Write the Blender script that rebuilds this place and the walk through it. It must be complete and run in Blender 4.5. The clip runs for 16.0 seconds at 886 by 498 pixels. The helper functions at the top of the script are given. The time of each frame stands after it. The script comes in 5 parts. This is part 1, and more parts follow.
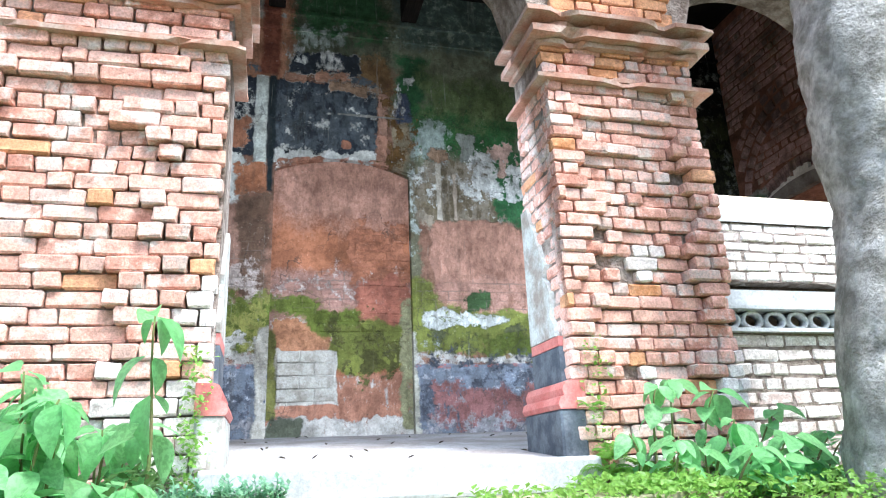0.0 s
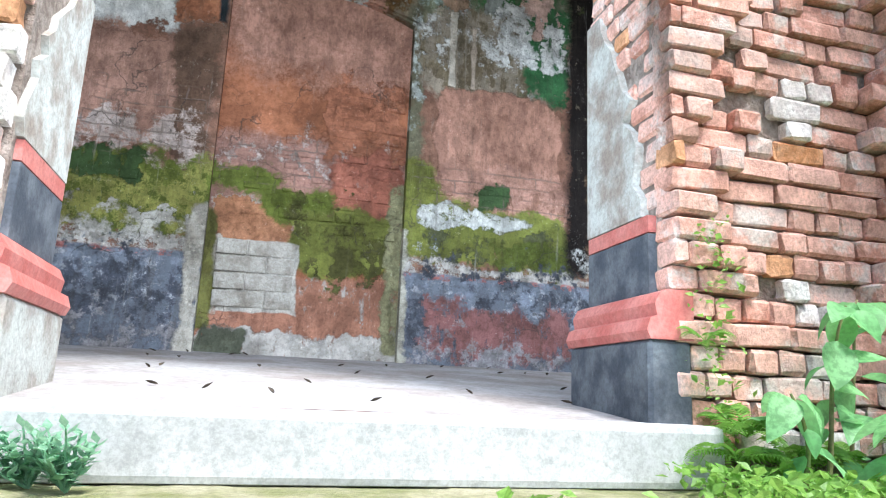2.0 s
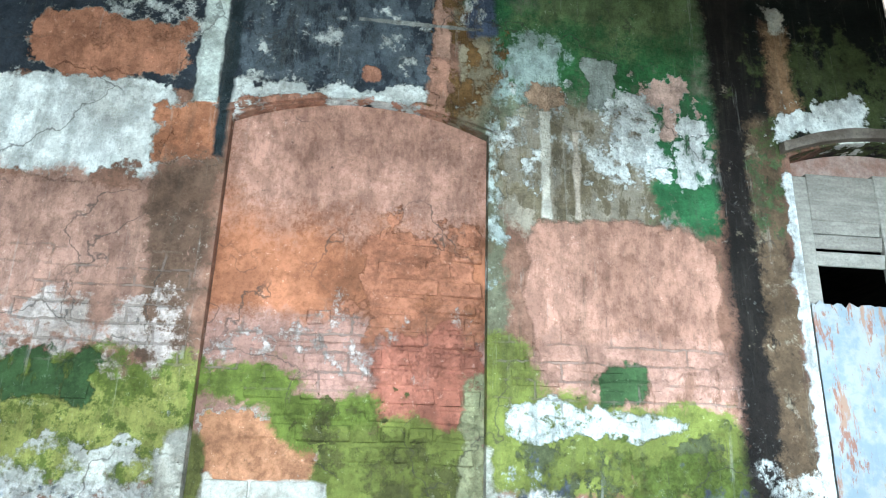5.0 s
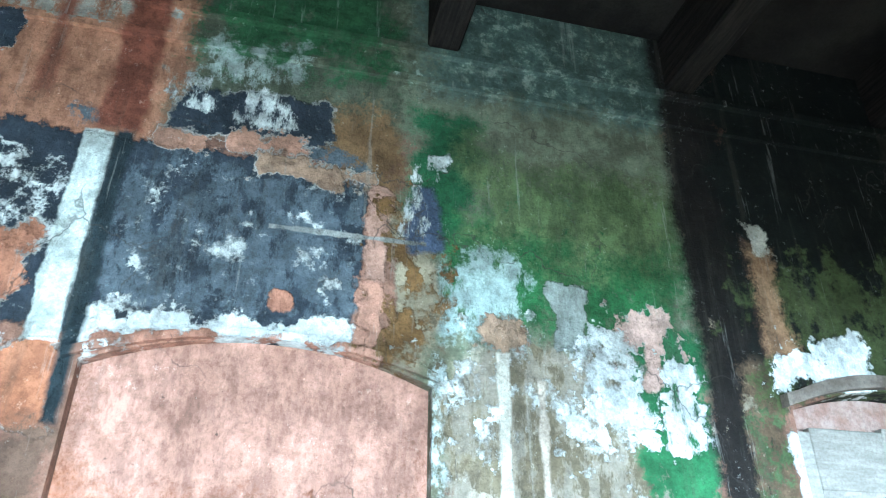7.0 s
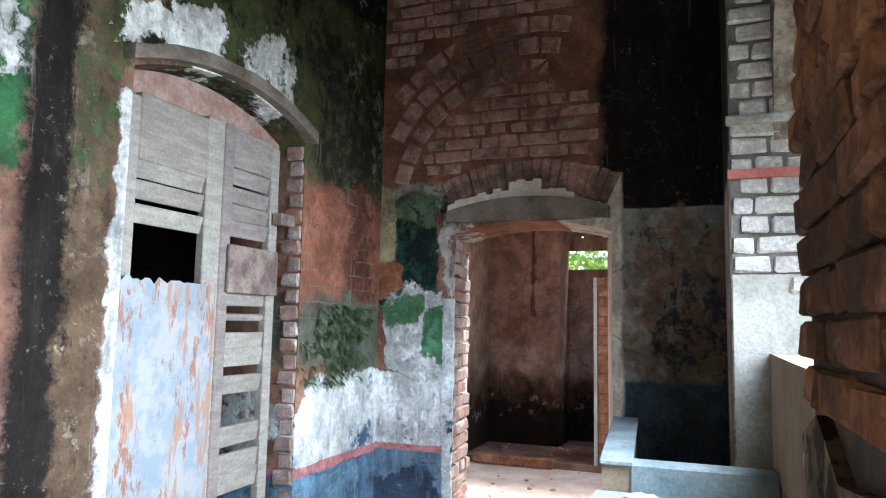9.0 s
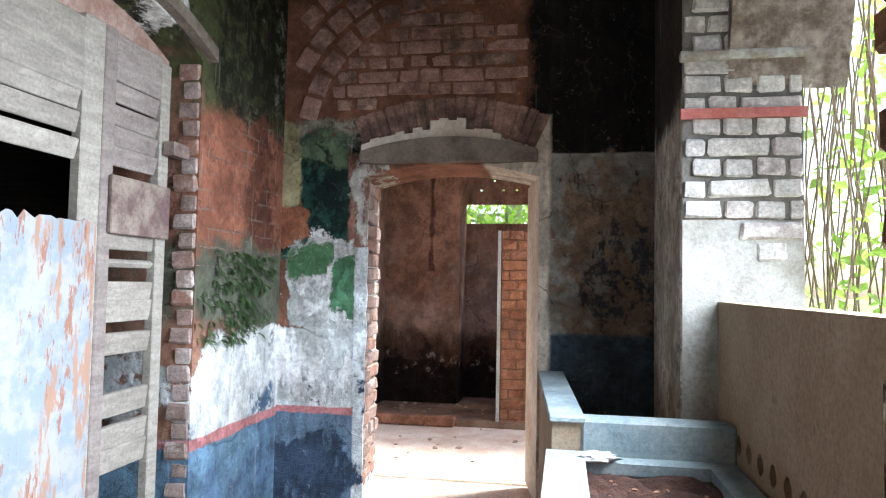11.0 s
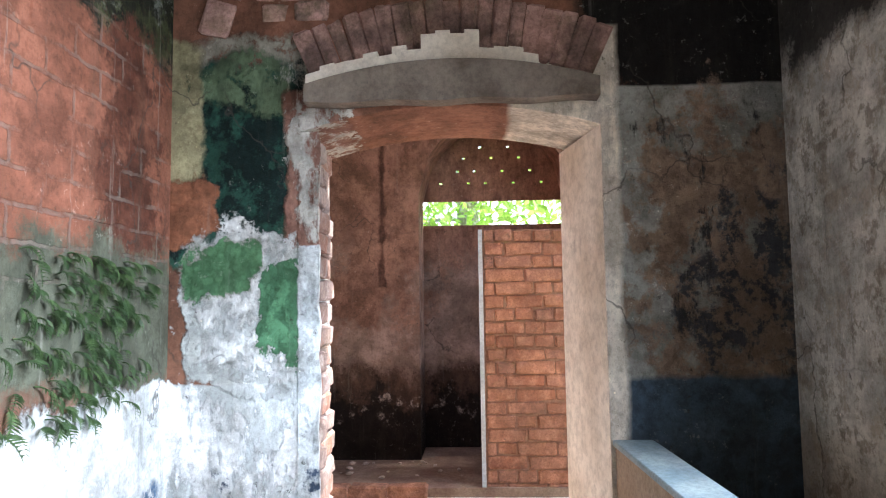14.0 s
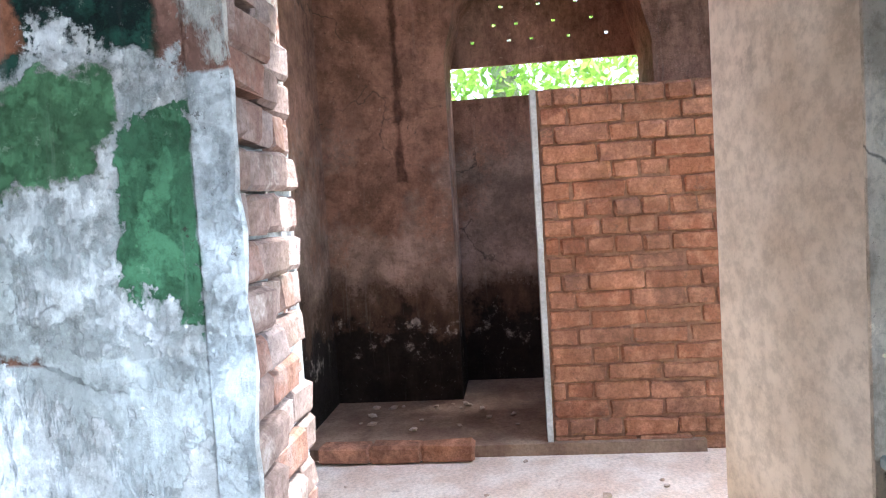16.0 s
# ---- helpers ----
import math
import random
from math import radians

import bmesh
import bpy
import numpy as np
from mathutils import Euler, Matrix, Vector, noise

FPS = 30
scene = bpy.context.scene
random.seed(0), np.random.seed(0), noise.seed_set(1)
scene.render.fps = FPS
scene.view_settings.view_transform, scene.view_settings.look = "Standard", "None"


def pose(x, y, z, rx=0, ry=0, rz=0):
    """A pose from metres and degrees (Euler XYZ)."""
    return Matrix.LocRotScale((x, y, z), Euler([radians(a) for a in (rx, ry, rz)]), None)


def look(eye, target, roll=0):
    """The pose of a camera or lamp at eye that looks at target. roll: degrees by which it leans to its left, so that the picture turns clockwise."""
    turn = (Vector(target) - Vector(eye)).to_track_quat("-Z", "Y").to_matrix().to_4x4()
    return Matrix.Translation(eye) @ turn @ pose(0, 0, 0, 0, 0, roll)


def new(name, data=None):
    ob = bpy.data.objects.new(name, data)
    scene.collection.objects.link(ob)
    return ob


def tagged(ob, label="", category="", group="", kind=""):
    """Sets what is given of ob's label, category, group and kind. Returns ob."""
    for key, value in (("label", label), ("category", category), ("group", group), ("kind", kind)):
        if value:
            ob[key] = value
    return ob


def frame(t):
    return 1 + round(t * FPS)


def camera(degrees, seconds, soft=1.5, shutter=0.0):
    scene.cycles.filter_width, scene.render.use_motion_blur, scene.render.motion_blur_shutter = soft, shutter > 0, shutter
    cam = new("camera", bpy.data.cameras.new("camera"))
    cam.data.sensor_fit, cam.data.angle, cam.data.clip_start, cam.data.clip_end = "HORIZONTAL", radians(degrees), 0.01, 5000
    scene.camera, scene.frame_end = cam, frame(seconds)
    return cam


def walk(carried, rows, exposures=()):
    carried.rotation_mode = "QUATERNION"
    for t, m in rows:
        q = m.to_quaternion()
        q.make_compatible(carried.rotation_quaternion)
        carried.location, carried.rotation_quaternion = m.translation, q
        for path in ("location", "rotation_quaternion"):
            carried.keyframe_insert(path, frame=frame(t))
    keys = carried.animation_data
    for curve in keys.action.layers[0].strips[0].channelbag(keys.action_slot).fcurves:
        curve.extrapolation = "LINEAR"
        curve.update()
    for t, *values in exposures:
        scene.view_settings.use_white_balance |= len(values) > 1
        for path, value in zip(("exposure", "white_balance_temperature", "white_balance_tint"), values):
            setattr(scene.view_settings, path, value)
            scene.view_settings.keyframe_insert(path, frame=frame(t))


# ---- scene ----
cam = camera(65.1, 16.0, soft=1.1)
PATH = [
    (0, (0.074, 0.109, 1.66), (0.556, 1.955, 2.258), -2.3),
    (0.5, (0.163, 0.434, 1.637), (0.698, 2.304, 2.104), -1.0),
    (1, (0.212, 0.769, 1.656), (0.752, 2.638, 2.121), -1.4),
    (1.5, (0.408, 1.367, 1.596), (0.871, 3.237, 2.134), 1.9),
    (2, (0.468, 1.752, 1.73), (0.964, 3.644, 2.149), 2.5),
    (2.5, (0.491, 2.168, 1.867), (1.039, 4.061, 2.21), 0.5),
    (3, (0.562, 2.381, 2.118), (1.139, 4.251, 2.531), -0.3),
    (3.5, (0.691, 2.586, 2.302), (1.07, 4.472, 2.848), 1.1),
    (3.7, (0.791, 2.631, 2.331), (1.075, 4.526, 2.907), 1.5),
    (6, (0.826, 3.574, 3.318), (1.021, 5.432, 4.034), 1.6),
    (6.5, (0.719, 3.645, 3.594), (1.046, 5.368, 4.555), 0.9),
    (7, (0.792, 3.754, 3.626), (1.21, 5.47, 4.564), 0.4),
    (7.5, (0.958, 3.935, 3.551), (1.756, 5.589, 4.341), 0.9),
    (8, (1.027, 4.041, 3.489), (2.253, 5.484, 4.132), 1.0),
    (8.3, (1.031, 4.13, 3.444), (2.492, 5.378, 4.001), 1.0),
    (8.5, (1.058, 4.16, 3.49), (2.679, 5.241, 3.941), 1.6),
    (9, (1.098, 4.377, 3.51), (2.956, 5.084, 3.72), 1.1),
    (9.3, (1.104, 4.402, 3.487), (3.008, 4.988, 3.659), 2.0),
    (9.6, (1.129, 4.425, 3.462), (3.052, 4.958, 3.598), 2.4),
    (12, (1.611, 5.043, 3.443), (3.6, 5.251, 3.488), 0.2),
    (12.5, (1.781, 5.126, 3.416), (3.774, 5.286, 3.358), 0.9),
    (13, (2.119, 5.122, 3.429), (4.115, 5.223, 3.366), 1.7),
    (13.5, (2.442, 5.194, 3.44), (4.439, 5.276, 3.524), -0.4),
    (14, (2.858, 5.321, 3.45), (4.849, 5.418, 3.61), -0.8),
    (14.5, (3.131, 5.295, 3.453), (5.113, 5.556, 3.527), -1.1),
    (15, (3.443, 5.33, 3.423), (5.434, 5.517, 3.412), -1.1),
    (15.5, (3.805, 5.447, 3.423), (5.8, 5.575, 3.353), -2.6),
    (16, (4.117, 5.421, 3.41), (6.104, 5.624, 3.3), -3.5),
]
EXPOSURES = [(0.0, 1.36, 5850, 9), (1.5, 1.05, 6000, 10), (2.5, 1.2, 6150, 10), (3.2, 1.4, 6200, 9), (3.7, 1.45, 6250, 6), (6.0, 2.5, 5250, -8), (6.6, 2.6, 5200, -8), (7.2, 3.15, 5000, -6), (8.0, 2.65, 5200, -8), (8.5, 2.1, 5300, -6), (9.0, 2.0, 6000, 9), (9.7, 2.3, 6150, 10), (12.0, 2.15, 6350, 12), (14.0, 2.8, 6150, 12), (15.0, 2.6, 6150, 10), (16.0, 2.7, 5750, 8)]
walk(cam, [(t, look(eye, target, roll)) for t, eye, target, roll in PATH], EXPOSURES)

# ---- world and sun ----
world = bpy.data.worlds.new("world")
scene.world = world
world.use_nodes = True
wt = world.node_tree
sky = wt.nodes.new("ShaderNodeTexSky")
sky.sky_type = "NISHITA"
sky.sun_disc = False
sky.sun_elevation = radians(58)
sky.sun_rotation = radians(152)
sky.dust_density = 3.0
wt.links.new(sky.outputs[0], wt.nodes["Background"].inputs[0])
wt.nodes["Background"].inputs[1].default_value = 0.15

sun = new("sun", bpy.data.lights.new("sun", "SUN"))
sun.data.energy = 2.9
sun.data.angle = radians(12)
sun.data.color = (1.0, 0.96, 0.91)
sun.matrix_world = look((1.6, -3.0, 6.4), (0, 0, 0))


def sky_lamp(name, x, z, wide, high, watts, spread=150, dip=0.3):
    """Daylight that falls in through an arch: an area lamp in the plane of the opening, looking inwards."""
    lamp = new(name, bpy.data.lights.new(name, "AREA"))
    lamp.data.shape, lamp.data.size, lamp.data.size_y = "RECTANGLE", wide, high
    lamp.data.energy = watts
    lamp.data.spread = radians(spread)
    lamp.data.color = (0.88, 0.98, 1.1)
    lamp.matrix_world = look((x, 3.64, z), (x, 5.0, z - dip))


sky_lamp("arch_daylight", 0.75, 3.1, 1.7, 2.5, 29)
sky_lamp("arch_daylight", 3.4, 4.0, 1.1, 1.2, 28, 115, 1.0)
sky_lamp("arch_daylight", -2.6, 3.0, 1.5, 2.3, 18)


# ---- material helpers ----
class Nodes:
    """A small writer of node materials."""

    def __init__(self, name):
        self.mat = bpy.data.materials.new(name)
        self.mat.use_nodes = True
        self.t = self.mat.node_tree
        self.bsdf = self.t.nodes["Principled BSDF"]
        self.pos = self.t.nodes.new("ShaderNodeNewGeometry").outputs["Position"]
        sep = self.t.nodes.new("ShaderNodeSeparateXYZ")
        self.t.links.new(self.pos, sep.inputs[0])
        self.x, self.y, self.z = sep.outputs

    def put(self, socket, value):
        if isinstance(value, bpy.types.NodeSocket):
            self.t.links.new(value, socket)
        elif isinstance(value, (tuple, list)) and len(value) == 3 and socket.type == "RGBA":
            socket.default_value = (*value, 1)
        else:
            socket.default_value = value

    def math(self, op, a, b=0.0, clamp=False, third=0.0):
        n = self.t.nodes.new("ShaderNodeMath")
        n.operation, n.use_clamp = op, clamp
        self.put(n.inputs[0], a)
        self.put(n.inputs[1], b)
        self.put(n.inputs[2], third)
        return n.outputs[0]

    def mix(self, fac, a, b, blend="MIX"):
        n = self.t.nodes.new("ShaderNodeMix")
        n.data_type, n.blend_type = "RGBA", blend
        self.put(n.inputs[0], fac)
        self.put(n.inputs[6], a)
        self.put(n.inputs[7], b)
        return n.outputs[2]

    def noise(self, scale, detail=4.0, rough=0.55, stretch=None, w=None):
        n = self.t.nodes.new("ShaderNodeTexNoise")
        n.inputs["Scale"].default_value = scale
        n.inputs["Detail"].default_value = detail
        n.inputs["Roughness"].default_value = rough
        vec = self.pos
        if stretch or w:
            m = self.t.nodes.new("ShaderNodeMapping")
            m.inputs["Scale"].default_value = stretch or (1, 1, 1)
            m.inputs["Location"].default_value = (w or 0, (w or 0) * 0.7, (w or 0) * 1.3)
            self.t.links.new(vec, m.inputs[0])
            vec = m.outputs[0]
        self.t.links.new(vec, n.inputs["Vector"])
        return n.outputs[0]

    def ramp(self, value, lo, hi):
        n = self.t.nodes.new("ShaderNodeMapRange")
        n.interpolation_type = "SMOOTHSTEP"
        self.put(n.inputs[0], value)
        n.inputs[1].default_value, n.inputs[2].default_value = lo, hi
        return n.outputs[0]

    def random(self):
        return self.t.nodes.new("ShaderNodeObjectInfo").outputs["Random"]

    def island(self):
        n = self.t.nodes.new("ShaderNodeNewGeometry")
        return n.outputs["Random Per Island"]

    def done(self, colour, rough=0.85, height=None, strength=0.4, dist=0.01, metal=0.0, spec=0.3):
        self.put(self.bsdf.inputs["Base Color"], colour)
        self.put(self.bsdf.inputs["Roughness"], rough)
        self.bsdf.inputs["Metallic"].default_value = metal
        self.bsdf.inputs["Specular IOR Level"].default_value = spec
        if height is not None:
            b = self.t.nodes.new("ShaderNodeBump")
            b.inputs["Strength"].default_value = strength
            b.inputs["Distance"].default_value = dist
            self.put(b.inputs["Height"], height)
            self.t.links.new(b.outputs[0], self.bsdf.inputs["Normal"])
        return self.mat


def plain(name, c1, c2, scale=6.0, rough=0.85, bump=0.4, dist=0.006, stretch=None, metal=0.0, per=0.0, fine=60.0, spec=0.3):
    """A surface of two colours mixed by noise, with grain."""
    n = Nodes(name)
    col = n.mix(n.ramp(n.noise(scale, 6, 0.62, stretch), 0.35, 0.68), c1, c2)
    grain = n.noise(fine, 7, 0.75)
    col = n.mix(0.4, col, n.mix(n.ramp(grain, 0.34, 0.62), (0.35, 0.34, 0.32), (1.05, 1.05, 1.05)), "MULTIPLY")
    col = n.mix(n.math("MULTIPLY", n.ramp(n.noise(scale * 2.3, 9, 0.75, stretch, 5.0), 0.58, 0.66), 0.35), col, tuple(0.3 * c for c in c1))
    if per:
        col = n.mix(per, col, n.mix(n.random(), (0.3, 0.25, 0.22), (1, 1, 1)), "MULTIPLY")
    h = n.math("ADD", n.noise(scale * 5, 5, 0.6, stretch), n.math("MULTIPLY", grain, 0.4))
    return n.done(col, rough, h, bump, dist, metal, spec)


def patchwork(name, base, layers, axis="x", rough=0.9, bricks=(), streak=1.0):
    """Old layered plaster: each layer is (u0, u1, z0, z1, edge noise, softness, colour, strength) along the wall's run u, laid one
    over the other, each with its own ragged outline, broken by speckle where the strength is under 1."""
    n = Nodes(name)
    u = n.x if axis == "x" else n.y
    ragged = [n.math("SUBTRACT", n.noise(sc, 9, 0.62, w=k), 0.5) for k, sc in ((1.3, 2.6), (4.1, 4.2), (7.7, 7.0))]
    speck = [n.noise(13, 10, 0.74, w=2.0), n.noise(11, 10, 0.74, (1, 1, 0.45), 3.0), n.noise(6, 10, 0.72, w=5.0)]
    fine = n.noise(38, 10, 0.8, w=31.0)
    col = n.mix(n.ramp(n.noise(5, 8, 0.66), 0.38, 0.6), base, tuple(c * 0.6 for c in base))
    grainy = n.math("SUBTRACT", fine, 0.5)
    tone = [n.ramp(k, 0.4, 0.6) for k in speck]
    edges = None
    for i, (u0, u1, z0, z1, amp, soft, colour, strength) in enumerate(layers):
        du = n.math("MULTIPLY_ADD", n.math("ABSOLUTE", n.math("SUBTRACT", u, (u0 + u1) / 2)), -1.0, third=(u1 - u0) / 2)
        dz = n.math("MULTIPLY_ADD", n.math("ABSOLUTE", n.math("SUBTRACT", n.z, (z0 + z1) / 2)), -1.0, third=(z1 - z0) / 2)
        d = n.math("SMOOTH_MIN", du, dz, third=0.5 * min(u1 - u0, z1 - z0, 0.8) if amp > 0.025 else 0.0)
        d = n.math("MULTIPLY_ADD", ragged[i % 3], 5.5 * amp, third=d)
        if amp > 0.025 or soft > 0.04:
            d = n.math("MULTIPLY_ADD", grainy, (min(0.16, amp) if amp > 0.025 else 0) + (soft * 1.6 if soft > 0.04 else 0), third=d)
        m = n.math("MULTIPLY_ADD", d, 1 / (soft * 0.7), True, 0.5)
        if strength < 1:
            m = n.math("MULTIPLY", m, n.ramp(speck[i % 3], 0.62 - 0.4 * strength, 0.72 - 0.4 * strength))
        shade = n.mix(tone[(i + 1) % 3], tuple(c * 0.72 for c in colour), tuple(min(1, c * 1.15) for c in colour))
        if soft <= 0.03 and amp >= 0.06 and strength == 1:
            # the broken edge of the paint film shows its pale underside
            rim = n.math("SUBTRACT", 1.0, n.math("ABSOLUTE", n.math("DIVIDE", d, 0.011)), True)
            rim = n.math("MULTIPLY", rim, n.ramp(speck[(i + 2) % 3], 0.42, 0.52))
            col = n.mix(m, col, shade)
            col = n.mix(n.math("MULTIPLY", rim, 0.75), col, (0.62, 0.6, 0.55))
        else:
            col = n.mix(m, col, shade)
        if soft < 0.05 and amp > 0.02:
            edges = m if edges is None else n.math("ADD", edges, m)
    # pale flecks and pits where the paint film has burst
    flake = n.math("MULTIPLY", n.ramp(n.noise(30, 8, 0.78, w=13.0), 0.6, 0.63), n.ramp(n.noise(3.0, 5, 0.6, w=15.0), 0.44, 0.54))
    col = n.mix(n.math("MULTIPLY", flake, 0.75), col, n.mix(0.25, n.mix(1.0, col, (1.6, 1.6, 1.55), "MULTIPLY"), (0.66, 0.65, 0.6)))
    dots = n.t.nodes.new("ShaderNodeTexVoronoi")
    dots.inputs["Scale"].default_value = 26.0
    n.t.links.new(n.pos, dots.inputs["Vector"])
    dot = n.math("MULTIPLY", n.math("SUBTRACT", 1.0, n.ramp(dots.outputs["Distance"], 0.05, 0.11)), n.ramp(n.noise(7, 4, 0.6, w=41.0), 0.54, 0.6))
    col = n.mix(n.math("MULTIPLY", dot, 0.6), col, n.mix(1.0, col, (2.3, 2.25, 2.1), "MULTIPLY"))
    pit = n.math("MULTIPLY", n.ramp(n.noise(24, 8, 0.78, w=17.0), 0.61, 0.66), n.ramp(n.noise(2.4, 5, 0.6, w=19.0), 0.42, 0.56))
    col = n.mix(n.math("MULTIPLY", pit, 0.75), col, (0.06, 0.052, 0.04))
    # drips and grime
    drip = n.ramp(n.noise(3.6, 7, 0.68, (3, 3, 0.2), 6.0), 0.54, 0.68)
    col = n.mix(n.math("MULTIPLY", drip, 0.3 * streak), col, (0.085, 0.075, 0.055))
    pale_drip = n.ramp(n.noise(4.2, 8, 0.7, (4, 4, 0.25), 51.0), 0.6, 0.68)
    col = n.mix(n.math("MULTIPLY", pale_drip, 0.22 * streak), col, (0.6, 0.58, 0.52))
    col = n.mix(0.5, col, n.mix(n.ramp(n.noise(1.6, 6, 0.55, w=9.0), 0.34, 0.62), (0.45, 0.42, 0.39), (1, 1, 1)), "MULTIPLY")
    col = n.mix(0.45, col, n.mix(n.ramp(n.noise(4.5, 10, 0.72, w=23.0), 0.4, 0.56), (0.42, 0.39, 0.35), (1.0, 1.0, 1.0)), "MULTIPLY")
    col = n.mix(0.42, col, n.mix(n.ramp(fine, 0.38, 0.54), (0.46, 0.44, 0.4), (1.12, 1.12, 1.12)), "MULTIPLY")
    scratch = n.math("MULTIPLY", n.ramp(n.noise(9, 9, 0.78, (4, 4, 0.5), 33.0), 0.6, 0.63), n.ramp(n.noise(1.5, 5, 0.6, w=35.0), 0.45, 0.56))
    col = n.mix(n.math("MULTIPLY", scratch, 0.4 * streak), col, (0.05, 0.045, 0.04))
    crack = n.t.nodes.new("ShaderNodeTexVoronoi")
    crack.feature = "DISTANCE_TO_EDGE"
    crack.inputs["Scale"].default_value = 1.7
    wobble = n.t.nodes.new("ShaderNodeVectorMath")
    wobble.operation = "MULTIPLY_ADD"
    wn = n.t.nodes.new("ShaderNodeTexNoise")
    wn.inputs["Scale"].default_value = 5.0
    wn.inputs["Detail"].default_value = 6.0
    n.t.links.new(n.pos, wn.inputs["Vector"])
    n.t.links.new(wn.outputs["Color"], wobble.inputs[0])
    wobble.inputs[1].default_value = (0.35, 0.35, 0.35)
    n.t.links.new(n.pos, wobble.inputs[2])
    n.t.links.new(wobble.outputs[0], crack.inputs["Vector"])
    line = n.math("MULTIPLY", n.math("SUBTRACT", 1.0, n.ramp(crack.outputs["Distance"], 0.0, 0.012)), n.ramp(n.noise(1.8, 3, 0.5, w=27.0), 0.5, 0.62))
    col = n.mix(n.math("MULTIPLY", line, 0.7), col, (0.05, 0.042, 0.035))
    height = n.math("ADD", n.math("ADD", speck[2], n.math("MULTIPLY", fine, 0.7)), n.math("MULTIPLY", n.noise(70, 3, 0.6), 0.35))
    if edges is not None:
        height = n.math("ADD", height, n.math("MULTIPLY", edges, 0.6))
    # faint courses where brick shows through
    for (u0, u1, z0, z1, power) in bricks:
        bt = n.t.nodes.new("ShaderNodeTexBrick")
        comb = n.t.nodes.new("ShaderNodeCombineXYZ")
        wob = n.math("MULTIPLY", ragged[2], 0.05)
        n.put(comb.inputs[0], n.math("ADD", u, wob))
        n.put(comb.inputs[1], n.math("ADD", n.z, wob))
        n.t.links.new(comb.outputs[0], bt.inputs["Vector"])
        bt.inputs["Scale"].default_value = 1.0
        bt.inputs["Brick Width"].default_value = 0.25
        bt.inputs["Row Height"].default_value = 0.086
        bt.inputs["Mortar Size"].default_value = 0.007
        bt.inputs["Mortar Smooth"].default_value = 0.4
        du = n.math("SUBTRACT", (u1 - u0) / 2, n.math("ABSOLUTE", n.math("SUBTRACT", u, (u0 + u1) / 2)))
        dz = n.math("SUBTRACT", (z1 - z0) / 2, n.math("ABSOLUTE", n.math("SUBTRACT", n.z, (z0 + z1) / 2)))
        m = n.math("ADD", n.math("DIVIDE", n.math("ADD", n.math("MINIMUM", du, dz), n.math("MULTIPLY", ragged[0], 0.4)), 0.1), 0.5, True)
        m = n.math("MULTIPLY", n.math("MULTIPLY", m, bt.outputs["Fac"]), n.ramp(speck[2], 0.44, 0.58))
        col = n.mix(n.math("MULTIPLY", m, power), col, (0.22, 0.17, 0.14))
        height = n.math("SUBTRACT", height, n.math("MULTIPLY", m, 1.5 * power))
    return n.done(col, rough, height, 0.8, 0.014, spec=0.2)


def brick_material(name, cols, white=0.2, moss=0.0, dark=0.0, island=False):
    n = Nodes(name)
    r = n.island() if island else n.random()
    c = n.mix(n.ramp(r, 0.0, 0.45), cols[0], cols[1])
    c = n.mix(n.ramp(r, 0.55, 0.95), c, cols[2])
    c = n.mix(n.ramp(n.noise(14, 6, 0.65), 0.42, 0.68), c, tuple(min(1, v * 1.35 + 0.03) for v in cols[1]))
    c = n.mix(n.math("MULTIPLY", n.ramp(n.noise(5.5, 6, 0.7, w=3.0), 0.62 - 0.25 * white, 0.72 - 0.2 * white), min(1, white * 2)), c, (0.72, 0.66, 0.6))
    if moss:
        c = n.mix(n.math("MULTIPLY", n.ramp(n.noise(3.0, 6, 0.7, w=7.0), 0.5, 0.7), moss), c, (0.1, 0.13, 0.03))
    if dark:
        c = n.mix(n.math("MULTIPLY", n.ramp(n.noise(2.2, 6, 0.65, w=11.0), 0.42, 0.62), dark), c, (0.035, 0.03, 0.025))
    grain = n.noise(70, 8, 0.78)
    c = n.mix(0.55, c, n.mix(n.ramp(grain, 0.36, 0.6), (0.45, 0.42, 0.4), (1.1, 1.1, 1.1)), "MULTIPLY")
    c = n.mix(n.math("MULTIPLY", n.ramp(n.noise(9, 9, 0.75, w=21.0), 0.58, 0.66), 0.5), c, (0.1, 0.075, 0.06))
    h = n.math("ADD", n.noise(24, 8, 0.72), n.math("MULTIPLY", grain, 0.5))
    return n.done(c, 0.92, h, 0.8, 0.011, spec=0.15)


# ---- materials ----
WHITE, CREAM, TERRA, PINKB = (0.78, 0.78, 0.74), (0.62, 0.58, 0.5), (0.5, 0.2, 0.1), (0.5, 0.28, 0.21)
BLUE, NAVY, INK = (0.22, 0.25, 0.3), (0.09, 0.1, 0.125), (0.04, 0.047, 0.06)
MOSS, MOSSY, JADE, DEEP = (0.13, 0.16, 0.03), (0.2, 0.22, 0.05), (0.05, 0.13, 0.06), (0.03, 0.1, 0.07)
ROSE, GREY, BROWN, BLACK = (0.52, 0.2, 0.18), (0.4, 0.4, 0.36), (0.13, 0.075, 0.045), (0.025, 0.022, 0.02)

